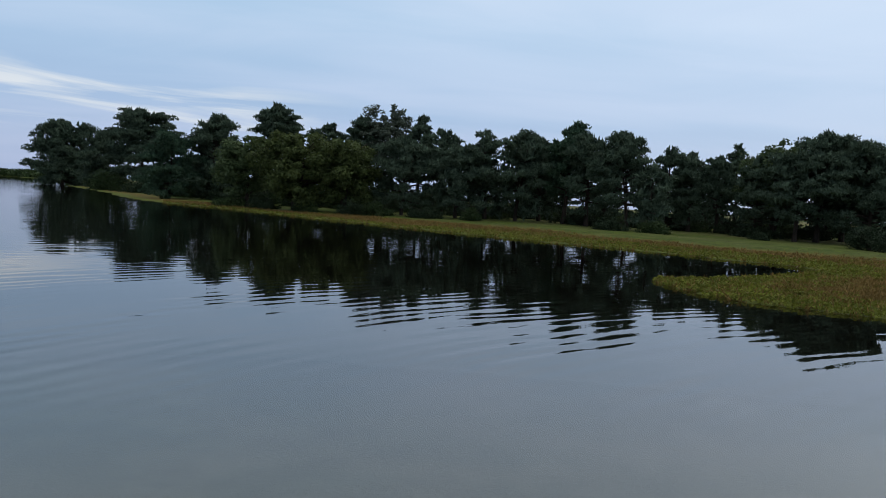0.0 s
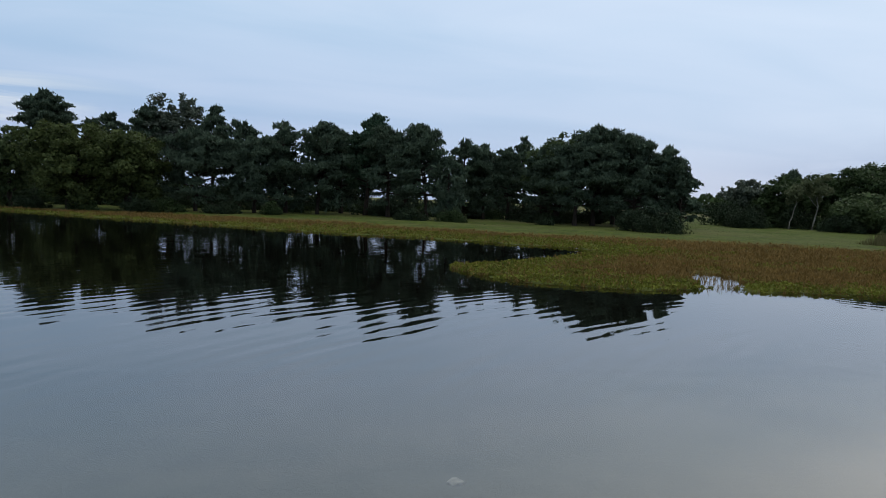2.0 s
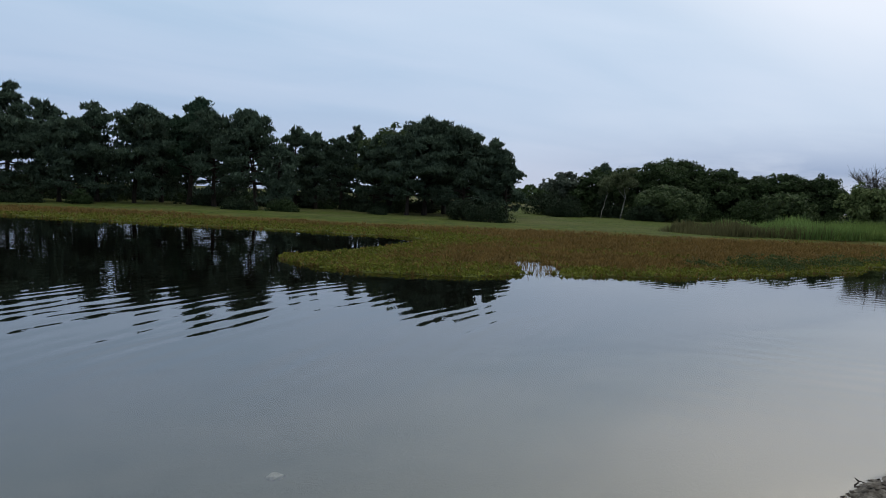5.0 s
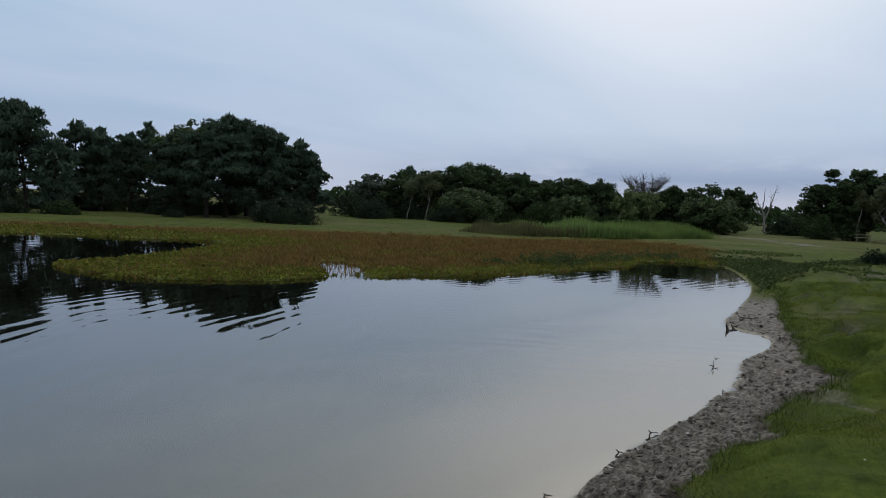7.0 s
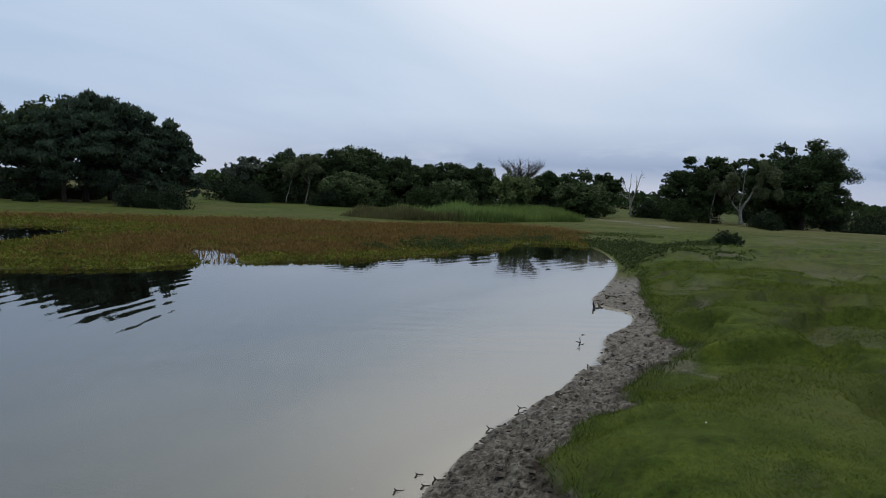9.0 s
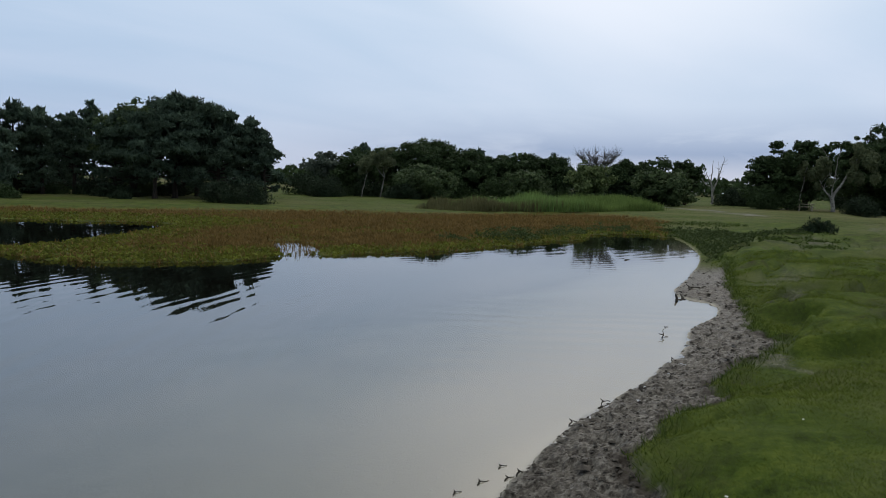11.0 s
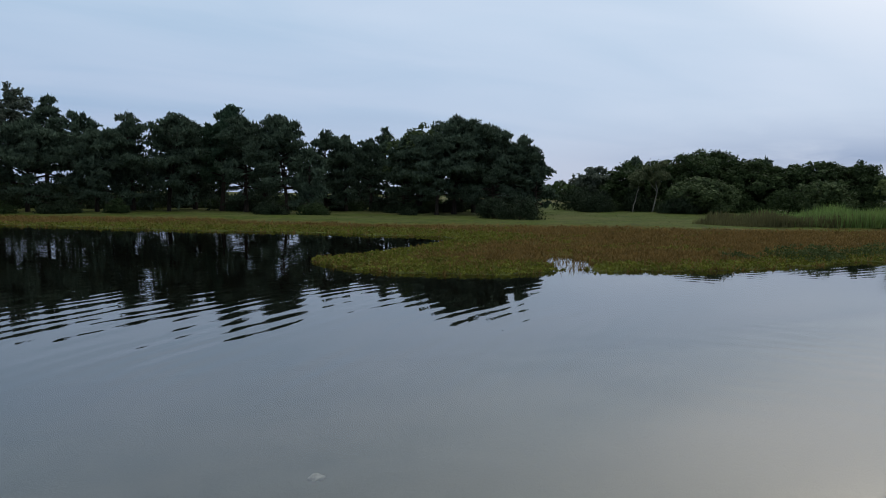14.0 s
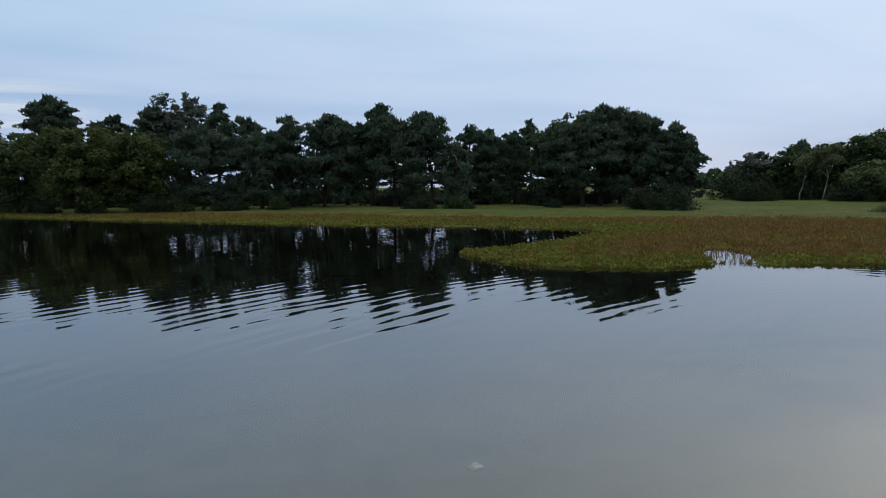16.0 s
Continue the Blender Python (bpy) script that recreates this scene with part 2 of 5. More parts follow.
def water_material():
    m = bpy.data.materials.new("pond_water")
    m.use_nodes = True
    t = m.node_tree
    t.nodes.clear()
    out = t.nodes.new("ShaderNodeOutputMaterial")
    p = t.nodes.new("ShaderNodeTexCoord").outputs["Object"]
    # long-crested ripples that bend round the pond, in groups, over a broad slow swell
    along = mapping(t, p, rot=(0, 0, -RIPPLE_TURN))
    sep = t.nodes.new("ShaderNodeSeparateXYZ")
    t.links.new(along, sep.inputs[0])
    off = math_node(t, "MINIMUM", math_node(t, "MAXIMUM", math_node(t, "SUBTRACT", sep.outputs[0], 8.5), -10.0), 10.0)
    curved = math_node(t, "ADD", sep.outputs[1], math_node(t, "MULTIPLY", math_node(t, "MULTIPLY", off, off), 0.024))
    bent_way = t.nodes.new("ShaderNodeCombineXYZ")
    t.links.new(sep.outputs[0], bent_way.inputs[0])
    t.links.new(curved, bent_way.inputs[1])

    def train(scale, turn, distortion, stretch):
        w = t.nodes.new("ShaderNodeTexWave")
        w.bands_direction = "Y"
        for key, value in (("Scale", scale), ("Distortion", distortion), ("Detail", 2.0), ("Detail Scale", 0.8), ("Detail Roughness", 0.45)):
            w.inputs[key].default_value = value
        t.links.new(mapping(t, bent_way.outputs[0], scale=(stretch, 1.0, 1.0), rot=(0, 0, turn)), w.inputs["Vector"])
        return w.outputs["Fac"]

    def group(scale, low, high):
        return ramp_value(t, noise_node(t, mapping(t, bent_way.outputs[0], scale=(0.4, 1.0, 1)), scale, 2, 0.55, 0.4), low, high, 1.0)

    open_water = t.nodes.new("ShaderNodeAttribute")
    open_water.attribute_name = "open_water"
    depth = t.nodes.new("ShaderNodeAttribute")
    depth.attribute_name = "depth"
    h = math_node(t, "MULTIPLY", train(0.80, 0, 4.4, 0.6), math_node(t, "ADD", math_node(t, "MULTIPLY", group(0.75, 0.36, 0.62), 0.17), 0.04))
    h = math_node(t, "ADD", h, math_node(t, "MULTIPLY", train(0.46, 9, 3.0, 0.5), math_node(t, "MULTIPLY", group(0.5, 0.40, 0.66), 0.20)))
    h = math_node(t, "ADD", h, math_node(t, "MULTIPLY", noise_node(t, mapping(t, bent_way.outputs[0], scale=(1.3, 4.2, 1)), 1.3, 2, 0.5, 0.3), 0.055))
    # finer ripples of another wind where the pond ends
    pond_end = t.nodes.new("ShaderNodeAttribute")
    pond_end.attribute_name = "pond_end"
    fine = t.nodes.new("ShaderNodeTexWave")
    fine.bands_direction = "Y"
    for key, value in (("Scale", 0.62), ("Distortion", 5.5), ("Detail", 3.0), ("Detail Scale", 1.1), ("Detail Roughness", 0.5)):
        fine.inputs[key].default_value = value
    t.links.new(mapping(t, mapping(t, p, rot=(0, 0, 52)), scale=(0.5, 1.0, 1.0)), fine.inputs["Vector"])
    calm = math_node(t, "MULTIPLY", fine.outputs["Fac"], math_node(t, "ADD", math_node(t, "MULTIPLY", group(0.6, 0.38, 0.62), 0.13), 0.02))
    h = math_node(t, "ADD", math_node(t, "MULTIPLY", h, math_node(t, "SUBTRACT", 1.0, pond_end.outputs["Fac"])), math_node(t, "MULTIPLY", calm, pond_end.outputs["Fac"]))
    h = math_node(t, "MULTIPLY", h, math_node(t, "ADD", math_node(t, "MULTIPLY", open_water.outputs["Fac"], 0.95), 0.05))
    h = math_node(t, "ADD", h, math_node(t, "MULTIPLY", noise_node(t, mapping(t, along, scale=(0.35, 1.3, 1)), 0.9, 2, 0.45, 0.4), 0.16))
    h = math_node(t, "ADD", h, math_node(t, "MULTIPLY", noise_node(t, mapping(t, along, scale=(0.12, 0.3, 1)), 1.0, 1, 0.4), 0.5))
    bp = t.nodes.new("ShaderNodeBump")
    bp.inputs["Strength"].default_value, bp.inputs["Distance"].default_value = 1.0, RIPPLE_HEIGHT
    t.links.new(h, bp.inputs["Height"])
    gloss = node(t, "ShaderNodeBsdfGlossy", Roughness=0.015)
    t.links.new(bp.outputs[0], gloss.inputs["Normal"])
    clear = node(t, "ShaderNodeBsdfTransparent")
    clear.inputs[0].default_value = (0.95, 0.95, 0.93, 1)
    peat = node(t, "ShaderNodeBsdfDiffuse")
    peat.inputs[0].default_value = PEAT
    # silty water: the bed shows in the shallows and is lost with depth
    thick = math_node(t, "SUBTRACT", 1.0, math_node(t, "POWER", 2.718, math_node(t, "MULTIPLY", depth.outputs["Fac"], -MURK)))
    body = node(t, "ShaderNodeMixShader")
    t.links.new(thick, body.inputs[0])
    t.links.new(clear.outputs[0], body.inputs[1])
    t.links.new(peat.outputs[0], body.inputs[2])
    fres = node(t, "ShaderNodeFresnel", IOR=1.5)
    t.links.new(bp.outputs[0], fres.inputs["Normal"])
    mix = node(t, "ShaderNodeMixShader")
    t.links.new(math_node(t, "POWER", fres.outputs[0], 0.74), mix.inputs[0])
    t.links.new(body.outputs[0], mix.inputs[1])
    t.links.new(gloss.outputs[0], mix.inputs[2])
    t.links.new(mix.outputs[0], out.inputs[0])
    return m


RIPPLE_TURN, RIPPLE_HEIGHT, MURK, PEAT = 42, 0.0175, 1.1, (0.003, 0.0025, 0.002, 1)
GROUND, WATER = ground_material(), water_material()


# ---- helpers for shapes ----
def lattice(ix, iy, seed):
    h = (ix.astype(np.int64) * 374761393 + iy.astype(np.int64) * 668265263 + seed * 1442695041) & 0x7FFFFFFF
    h = ((h ^ (h >> 13)) * 1274126177) & 0x7FFFFFFF
    return ((h ^ (h >> 16)) & 0xFFFF) / 65535.0


def value_noise(x, y, seed=0):
    ix, iy = np.floor(x), np.floor(y)
    fx, fy = x - ix, y - iy
    fx, fy = fx * fx * (3 - 2 * fx), fy * fy * (3 - 2 * fy)
    a, b = lattice(ix, iy, seed), lattice(ix + 1, iy, seed)
    c, d = lattice(ix, iy + 1, seed), lattice(ix + 1, iy + 1, seed)
    return (a + (b - a) * fx) * (1 - fy) + (c + (d - c) * fx) * fy


def fbm(x, y, octaves=4, seed=0):
    total, amp = 0, 0.5
    for k in range(octaves):
        total = total + amp * (value_noise(x * 2 ** k, y * 2 ** k, seed + k) - 0.5)
        amp *= 0.5
    return total


def smooth(a, b, v):
    v = np.clip((v - a) / (b - a), 0, 1)
    return v * v * (3 - 2 * v)


def rounded(points, steps=5):
    """A closed Catmull-Rom curve through the corners of an outline."""
    p = np.array(points, float)
    out = []
    u = np.arange(steps)[:, None] / steps
    for i in range(len(p)):
        a, b, c, d = p[i - 1], p[i], p[(i + 1) % len(p)], p[(i + 2) % len(p)]
        out.append(0.5 * (2 * b + (c - a) * u + (2 * a - 5 * b + 4 * c - d) * u ** 2 + (3 * b - a - 3 * c + d) * u ** 3))
    return np.concatenate(out)


def outside(x, y, outline):
    """Distance from an outline: positive outside it, negative within."""
    best, inside = np.full(x.shape, 1e18), np.zeros(x.shape, bool)
    for (ax, ay), (bx, by) in zip(outline, np.roll(outline, -1, 0)):
        dx, dy = bx - ax, by - ay
        u = np.clip(((x - ax) * dx + (y - ay) * dy) / (dx * dx + dy * dy + 1e-12), 0, 1)
        best = np.minimum(best, (x - ax - u * dx) ** 2 + (y - ay - u * dy) ** 2)
        if ay != by:
            inside ^= ((ay > y) != (by > y)) & (x < ax + (y - ay) / (by - ay) * dx)
    d = np.sqrt(best)
    return np.where(inside, -d, d)


def fast_mesh(name, verts, faces, material, attributes=None, smooth_shade=False):
    """A mesh from arrays; every face has the same number of corners."""
    me = bpy.data.meshes.new(name)
    verts, faces = np.asarray(verts, np.float32), np.asarray(faces, np.int32)
    n, k = faces.shape
    me.vertices.add(len(verts))
    me.vertices.foreach_set("co", verts.ravel())
    me.loops.add(n * k)
    me.loops.foreach_set("vertex_index", faces.ravel())
    me.polygons.add(n)
    me.polygons.foreach_set("loop_start", np.arange(0, n * k, k, dtype=np.int32))
    me.polygons.foreach_set("loop_total", np.full(n, k, np.int32))
    me.polygons.foreach_set("use_smooth", np.full(n, smooth_shade, bool))
    for key, values in (attributes or {}).items():
        me.attributes.new(key, "FLOAT", "POINT").data.foreach_set("value", np.asarray(values, np.float32))
    me.update(calc_edges=True)
    me.materials.append(material)
    return me


def part(name, me, parent, label=""):
    ob = new(name, me)
    ob.parent = parent
    if label:
        tagged(ob, label)
    return ob


def thing(name, x, y, z, label, category, group="", kind="", turn=0.0):
    ob = new(name)
    ob.empty_display_size = 0.2
    ob.matrix_world = pose(x, y, z, 0, 0, turn)
    return tagged(ob, label, category, group, kind)


# ---- the lie of the land ----
WATER_EDGE = rounded([
    (-78, 142), (-47, 95), (-29, 67), (-17, 57), (-5.5, 46), (2, 39.4), (7.6, 35.5), (10.9, 33.5), (13, 31.2), (15.4, 29),
    (14.9, 27.4), (11.4, 24.3), (8.1, 21.6), (6.2, 20.6), (6.4, 18.1), (7.2, 16.6), (8.9, 15.6), (10.4, 15.3), (11.9, 15.7),
    (12.8, 14.9), (14.2, 14.6), (15.6, 14.1), (18.4, 14.0), (22.5, 14.4), (24.5, 14.2), (28.3, 15.6), (30.2, 14.2), (30, 12.6), (27.5, 11),
    (23, 8.8), (19.3, 7.4), (15.4, 6.2), (13.6, 5.6), (12.9, 4.7), (11.9, 4.3), (10.4, 4.1), (8.9, 3.6), (7.5, 3.4), (5.6, 3.25), (4.4, 3.0),
    (3.0, 2.6), (0.5, 1.9), (-3, 1.8), (-8, 1.2), (-25, -3), (-80, -20), (-330, -70), (-420, 120), (-320, 270), (-174, 272), (-110, 199), (-74, 160)])
WEED_BED = rounded([(-75, 135), (-42, 96), (-26, 72), (-14, 59.5), (-6, 57), (6, 49.6), (12.2, 42.8), (18.4, 39), (24.4, 36.4), (30.7, 34), (33.5, 31),
                    (41, 28.5), (47, 25), (45, 20), (37, 16.8), (33, 14.5), (28, 12), (20, 11), (5, 10), (-25, 40)])
TURF = rounded([(34, 12), (27, 9.2), (22.4, 8.0), (19.9, 6.85), (15.4, 5.35), (13.4, 4.5), (11.7, 3.8), (10.4, 3.25), (10.1, 2.85), (9.3, 2.8), (8.8, 2.82), (7.8, 2.8), (7.2, 2.68),
                (6.75, 2.38), (6.45, 2.52), (6.2, 2.6), (5.75, 2.58), (5.35, 2.46), (5.05, 2.5), (4.72, 2.36), (4.45, 2.0), (3.4, 1.5), (1.5, 1.15), (-1, 0.95), (-5, 0.5), (-25, -4.2), (-60, -16),
                (-60, -60), (80, -60), (80, 12)])
TROUGHS = (([(12.4, 4.1), (13.5, 3.2), (14.5, 2.15), (15.4, 1.0), (16, -1)], 0.55), ([(10.0, 3.0), (8.5, 2.6), (8.35, 2.0), (8.8, 1.35), (8.7, 0.6), (9.2, -1)], 0.42), ([(6.4, 2.6), (6.6, 2.25), (6.7, 2.1)], 0.2),
           ([(20, 5.4), (21, 3.5), (23, 1.5)], 0.7), ([(28, 8), (30, 4), (31, 0)], 1.1))   # hollows that part the turf into low mounds, partly muddy
SLICK = (13.1, 17.2)   # a thin place in the weed where the water shines through


def slick_at(x, y):
    u, v = (x - SLICK[0]) * 0.55 + (y - SLICK[1]) * 0.83, (x - SLICK[0]) * 0.83 - (y - SLICK[1]) * 0.55
    return np.hypot(u / 2.6, v / 0.75) + fbm(x * 1.8, y * 1.8, 3, 95) * 0.8


def hoofmarks(x, y, cell=0.17):
    """Trodden hollows with raised rims, one to a jittered cell."""
    gx, gy = np.floor(x / cell), np.floor(y / cell)
    best = np.full(x.shape, 9.0)
    for i in (-1, 0, 1):
        for j in (-1, 0, 1):
            cx, cy = (gx + i + lattice(gx + i, gy + j, 5)) * cell, (gy + j + lattice(gx + i, gy + j, 6)) * cell
            size = 0.55 + 0.9 * lattice(gx + i, gy + j, 7)
            best = np.minimum(best, np.hypot((x - cx) * 1.3, y - cy) / size)
    return 0.24 * smooth(0.035, 0.065, best) - 0.16 * smooth(0.06, 0.11, best) - 0.12


def land(x, y):
    """Height of the ground and its covers at plan positions."""
    x, y = np.asarray(x, float), np.asarray(y, float)
    far = np.hypot(x, y)
    d = outside(x, y, WATER_EDGE)
    weed_d = -outside(x, y, WEED_BED)
    wob = np.clip(far * 0.02, 0.05, 1.2)
    d = d + fbm(x / (wob * 3), y / (wob * 3), 4, 3) * wob * 1.3
    weed_d = weed_d + fbm(x / 2.5, y / 2.5, 4, 9) * 3.0
    weed = smooth(-0.8, 0.8, weed_d) * smooth(-0.25, 0.05, d)
    near = smooth(11, 7.5, y - 0.12 * x) * (1 - smooth(22, 26, x) * smooth(7.5, 9.5, y - 0.1 * (x - 22)))
    shore = 0.012 + 0.03 * np.clip(d, 0, 1)
    lip = 0.87 - outside(x, y, TURF) + fbm(x * 2.5, y * 2.5, 3, 23) * 0.16
    bank_rise = 0.13 * smooth(0.80, 0.98, lip) + 0.15 * smooth(0.85, 2.2, lip)
    lobes = value_noise(x * 0.9 + 0.4 * y, y * 0.9, 31) - 0.5 + fbm(x * 2.2, y * 2.2, 2, 35) * 0.4
    hummock = (fbm(x * 0.55, y * 0.55, 4, 33) * 0.26 + 0.25 * smooth(-0.05, 0.07, lobes) - 0.09) * smooth(0.85, 1.5, lip) * smooth(60, 25, far)
    # troughs are sunk, and their mud cover also paints in shade
    trough_line = np.zeros_like(x)
    for line, width in TROUGHS:
        far_off = np.full(x.shape, 99.0)
        for (ax, ay), (bx, by) in zip(line, line[1:]):
            u = np.clip(((x - ax) * (bx - ax) + (y - ay) * (by - ay)) / ((bx - ax) ** 2 + (by - ay) ** 2), 0, 1)
            far_off = np.minimum(far_off, np.hypot(x - ax - u * (bx - ax), y - ay - u * (by - ay)))
        trough_line = np.maximum(trough_line, smooth(width, width * 0.35, far_off + fbm(x * 1.6, y * 1.6, 4, 37) * width * 1.2))
    hummock = hummock - 0.16 * trough_line * smooth(0.6, 1.1, lip)
    z_near = np.maximum(shore + bank_rise + hummock, shore + 0.05 * smooth(0.3, 0.9, lip))
    z_far = shore + 0.22 * smooth(0.5, 14, d) + 0.18 * smooth(10, 45, d) + fbm(x / 9, y / 9, 3, 41) * 0.30 * smooth(4, 18, d) + 0.5 * smooth(60, 400, d)
    z_land = z_far + (z_near - z_far) * near
    mat = 0.03 + 0.05 * smooth(0, 8, d) + fbm(x * 1.3, y * 1.3, 4, 51) * 0.10 * smooth(0, 1, d)
    z_land = z_land + (mat - z_land) * weed * (1 - near)
    z_bed = -0.02 - np.clip(-d, 0, 40) * (0.16 - 0.10 * smooth(22, 8, far))
    z_bed = np.maximum(z_bed, -0.9)
    on_land = smooth(-0.06, 0.06, d)
    z = z_bed + (z_land - z_bed) * on_land
    edge = lip + fbm(x * 6, y * 6, 3, 61) * 0.22
    mud = near * smooth(20.5, 17.0, x) * smooth(0.95, 0.80, edge) * smooth(-0.05, 0.02, d)
    # scrapes further up the turf, and low hollows browned to paint in their shade
    worn = smooth(0.13, 0.20, fbm(x * 0.42 + 3, y * 0.42, 4, 71)) * near * smooth(1.5, 3, d)
    hollow_shade = smooth(-0.17, -0.24, lobes) * near * smooth(1.0, 2.0, d) * smooth(40, 20, far)
    ax, ay = away(66.5, 74)
    bx, by = away(73.5, 60)
    u = np.clip(((x - ax) * (bx - ax) + (y - ay) * (by - ay)) / ((bx - ax) ** 2 + (by - ay) ** 2), 0, 1)
    track = smooth(1.3, 0.5, np.hypot(x - ax - u * (bx - ax), y - ay - u * (by - ay)) + fbm(x / 2, y / 2, 3, 73) * 2.4)
    mud = np.maximum(np.maximum(mud, worn * 0.3), np.maximum(np.maximum(hollow_shade * 0.35, track * 0.8), near * trough_line * smooth(-0.10, 0.12, fbm(x * 2.3, y * 2.3, 4, 39)) * 0.6))
    pits = fbm(x * 7, y * 7, 3, 81) * 0.8 + 0.8 * np.abs(fbm(x * 4, y * 4, 3, 85)) + hoofmarks(x, y)
    z = z + mud * pits * 0.12 * smooth(-0.3, 0.25, d) * smooth(40, 12, far) - worn * 0.05
    z = z + (1 - mud) * near * on_land * fbm(x * 6, y * 6, 3, 91) * 0.035 * smooth(40, 12, far)
    z = z - weed * smooth(1.15, 0.75, slick_at(x, y)) * 0.3
    rim = weed * np.maximum(smooth(2.8, 1.0, d + fbm(x * 0.5, y * 0.5, 3, 55) * 2.2 - 3.2 * smooth(23, 31, y) * smooth(-6, 6, np.degrees(np.arctan2(x, y)))), smooth(0.10, 0.22, fbm(x / 3 + 5, y / 1.6, 4, 57)) * 0.6)
    lobe = smooth(31, 24, np.degrees(np.arctan2(x, y)) + fbm(x * 0.6, y * 0.6, 3, 58) * 12) * smooth(29, 24, y)
    rim = np.maximum(rim, weed * lobe * 0.9)
    silt = smooth(13, 6, y + fbm(x / 3, y / 3, 3, 63) * 5)
    # broken dark strip below the lip: exposed soil plus painted undercut shade
    peat = near * 0.85 * smooth(0.72, 0.80, lip) * smooth(0.92, 0.84, lip) * smooth(-0.05, 0.12, fbm(x * 1.5, y * 1.5, 3, 101) + 0.05) * smooth(30, 15, far)
    silt = silt * (0.6 + 0.4 * smooth(0, 8, x))
    # where the shallow bed is painted brighter for the sky glow on the water
    shoal_glow = smooth(-5.5, -0.8, d + fbm(x / 2, y / 2, 3, 65) * 3) * smooth(0.5, 6, x) * smooth(13, 9, y)
    covers = dict(peat=peat, shoal_glow=shoal_glow, silt=silt, weed=weed * (1 - near), mud=mud, bed=1 - on_land, rim=rim, heath=smooth(38, 95, far) * smooth(6, 25, d) * smooth(0.0, 0.12, fbm(x / 60, y / 60, 3, 99) + 0.08))
    return z, d, covers


def ground_z(x, y):
    return float(land(np.array([x]), np.array([y]))[0][0])


def make_ground():
    """One sheet from the bank to the horizon, closer-meshed where the bank is near."""
    seen = np.concatenate([np.arange(-40, 44, 0.5), np.arange(44, 96, 0.2)])
    rest = np.arange(96, 320, 2.0)
    az = np.radians(np.concatenate([seen, rest]))
    rad = np.concatenate([[0.001, 0.4, 0.8, 1.2, 1.6], 2.0 * (16 / 2.0) ** (np.arange(300) / 300), 16 * (4000 / 16) ** (np.arange(131) / 130)])
    a, r = np.meshgrid(az, rad)
    x, y = (r * np.sin(a)).ravel(), (r * np.cos(a)).ravel()
    z, d, covers = land(x, y)
    m, n = a.shape
    i, j = np.meshgrid(np.arange(m - 1), np.arange(n), indexing="ij")
    k = (j + 1) % n
    faces = np.stack([i * n + j, i * n + k, (i + 1) * n + k, (i + 1) * n + j], -1).reshape(-1, 4)
    me = fast_mesh("ground", np.stack([x, y, z], 1), faces, GROUND, covers, True)
    tagged(new("ground", me), "grazed turf, trodden mud and russet waterweed round a heath pond", "ground", kind="structure")


def make_water():
    az = np.radians(np.arange(0, 360, 1.5))
    rad = np.concatenate([[0.01], 1.0 * (900 / 1.0) ** (np.arange(110) / 109)])
    a, r = np.meshgrid(az, rad)
    x, y = (r * np.sin(a)).ravel(), (r * np.cos(a)).ravel()
    depth = np.maximum(-land(x, y)[0], 0)
    m, n = a.shape
    i, j = np.meshgrid(np.arange(m - 1), np.arange(n), indexing="ij")
    k = (j + 1) % n
    faces = np.stack([i * n + j, i * n + k, (i + 1) * n + k, (i + 1) * n + j], -1).reshape(-1, 4)
    me = fast_mesh("water", np.stack([x, y, x * 0], 1), faces, WATER, dict(depth=depth, pond_end=smooth(37, 50, np.degrees(np.arctan2(x, y))), open_water=smooth(6.0, 9.5, r.ravel() + fbm(x / 4, y / 4, 3, 97) * 4) * (1 - 0.70 * smooth(11, 15, r.ravel() + fbm(x / 5, y / 5, 3, 98) * 4))))
    tagged(new("water", me), "still dark pond water with light ripples mirroring trees and sky", "water", kind="structure")


make_ground()
make_water()


# ---- trees ----
def tube(path, radii, sides=7):
    """Vertices and quads of a tapered, bent tube, its last ring drawn together."""
    path, verts, faces = np.asarray(path, float), [], []
    ang = np.arange(sides) * 2 * np.pi / sides
    for i, (p, r) in enumerate(zip(path, radii)):
        way = path[min(i + 1, len(path) - 1)] - path[max(i - 1, 0)]
        way = way / (np.linalg.norm(way) + 1e-9)
        side = np.cross(way, (0.31, 0.95, 0.05))
        side /= np.linalg.norm(side) + 1e-9
        other = np.cross(way, side)
        verts.append(p + r * (np.cos(ang)[:, None] * side + np.sin(ang)[:, None] * other))
        if i:
            b = (i - 1) * sides
            faces += [(b + j, b + (j + 1) % sides, b + sides + (j + 1) % sides, b + sides + j) for j in range(sides)]
    return np.concatenate(verts), np.array(faces)


def join(pieces):
    verts, faces, n = [], [], 0
    for v, f in pieces:
        verts.append(v)
        faces.append(f + n)
        n += len(v)
    return np.concatenate(verts), np.concatenate(faces)


def unit(v):
    return v / (np.linalg.norm(v, axis=-1, keepdims=True) + 1e-9)


def leaves(centres, outward, size, g, narrow=0.55, droop=0.0):
    """Small folded leaf sprays: each a pair of triangles bent along the midrib."""
    n = len(centres)
    way = unit(outward + g.normal(0, 0.75, (n, 3)) - np.array([0, 0, droop]))
    side = unit(np.cross(way, g.normal(0, 1, (n, 3))))
    lift = np.cross(way, side)
    s = (size * g.uniform(0.6, 1.35, n))[:, None]
    base, tip = centres - way * s * 0.5, centres + way * s * 0.6
    left, right = centres + side * s * narrow + lift * s * 0.14, centres - side * s * narrow + lift * s * 0.14
    verts = np.stack([base, right, tip, left], 1).reshape(-1, 3)
    return verts, np.arange(n * 4).reshape(-1, 4)


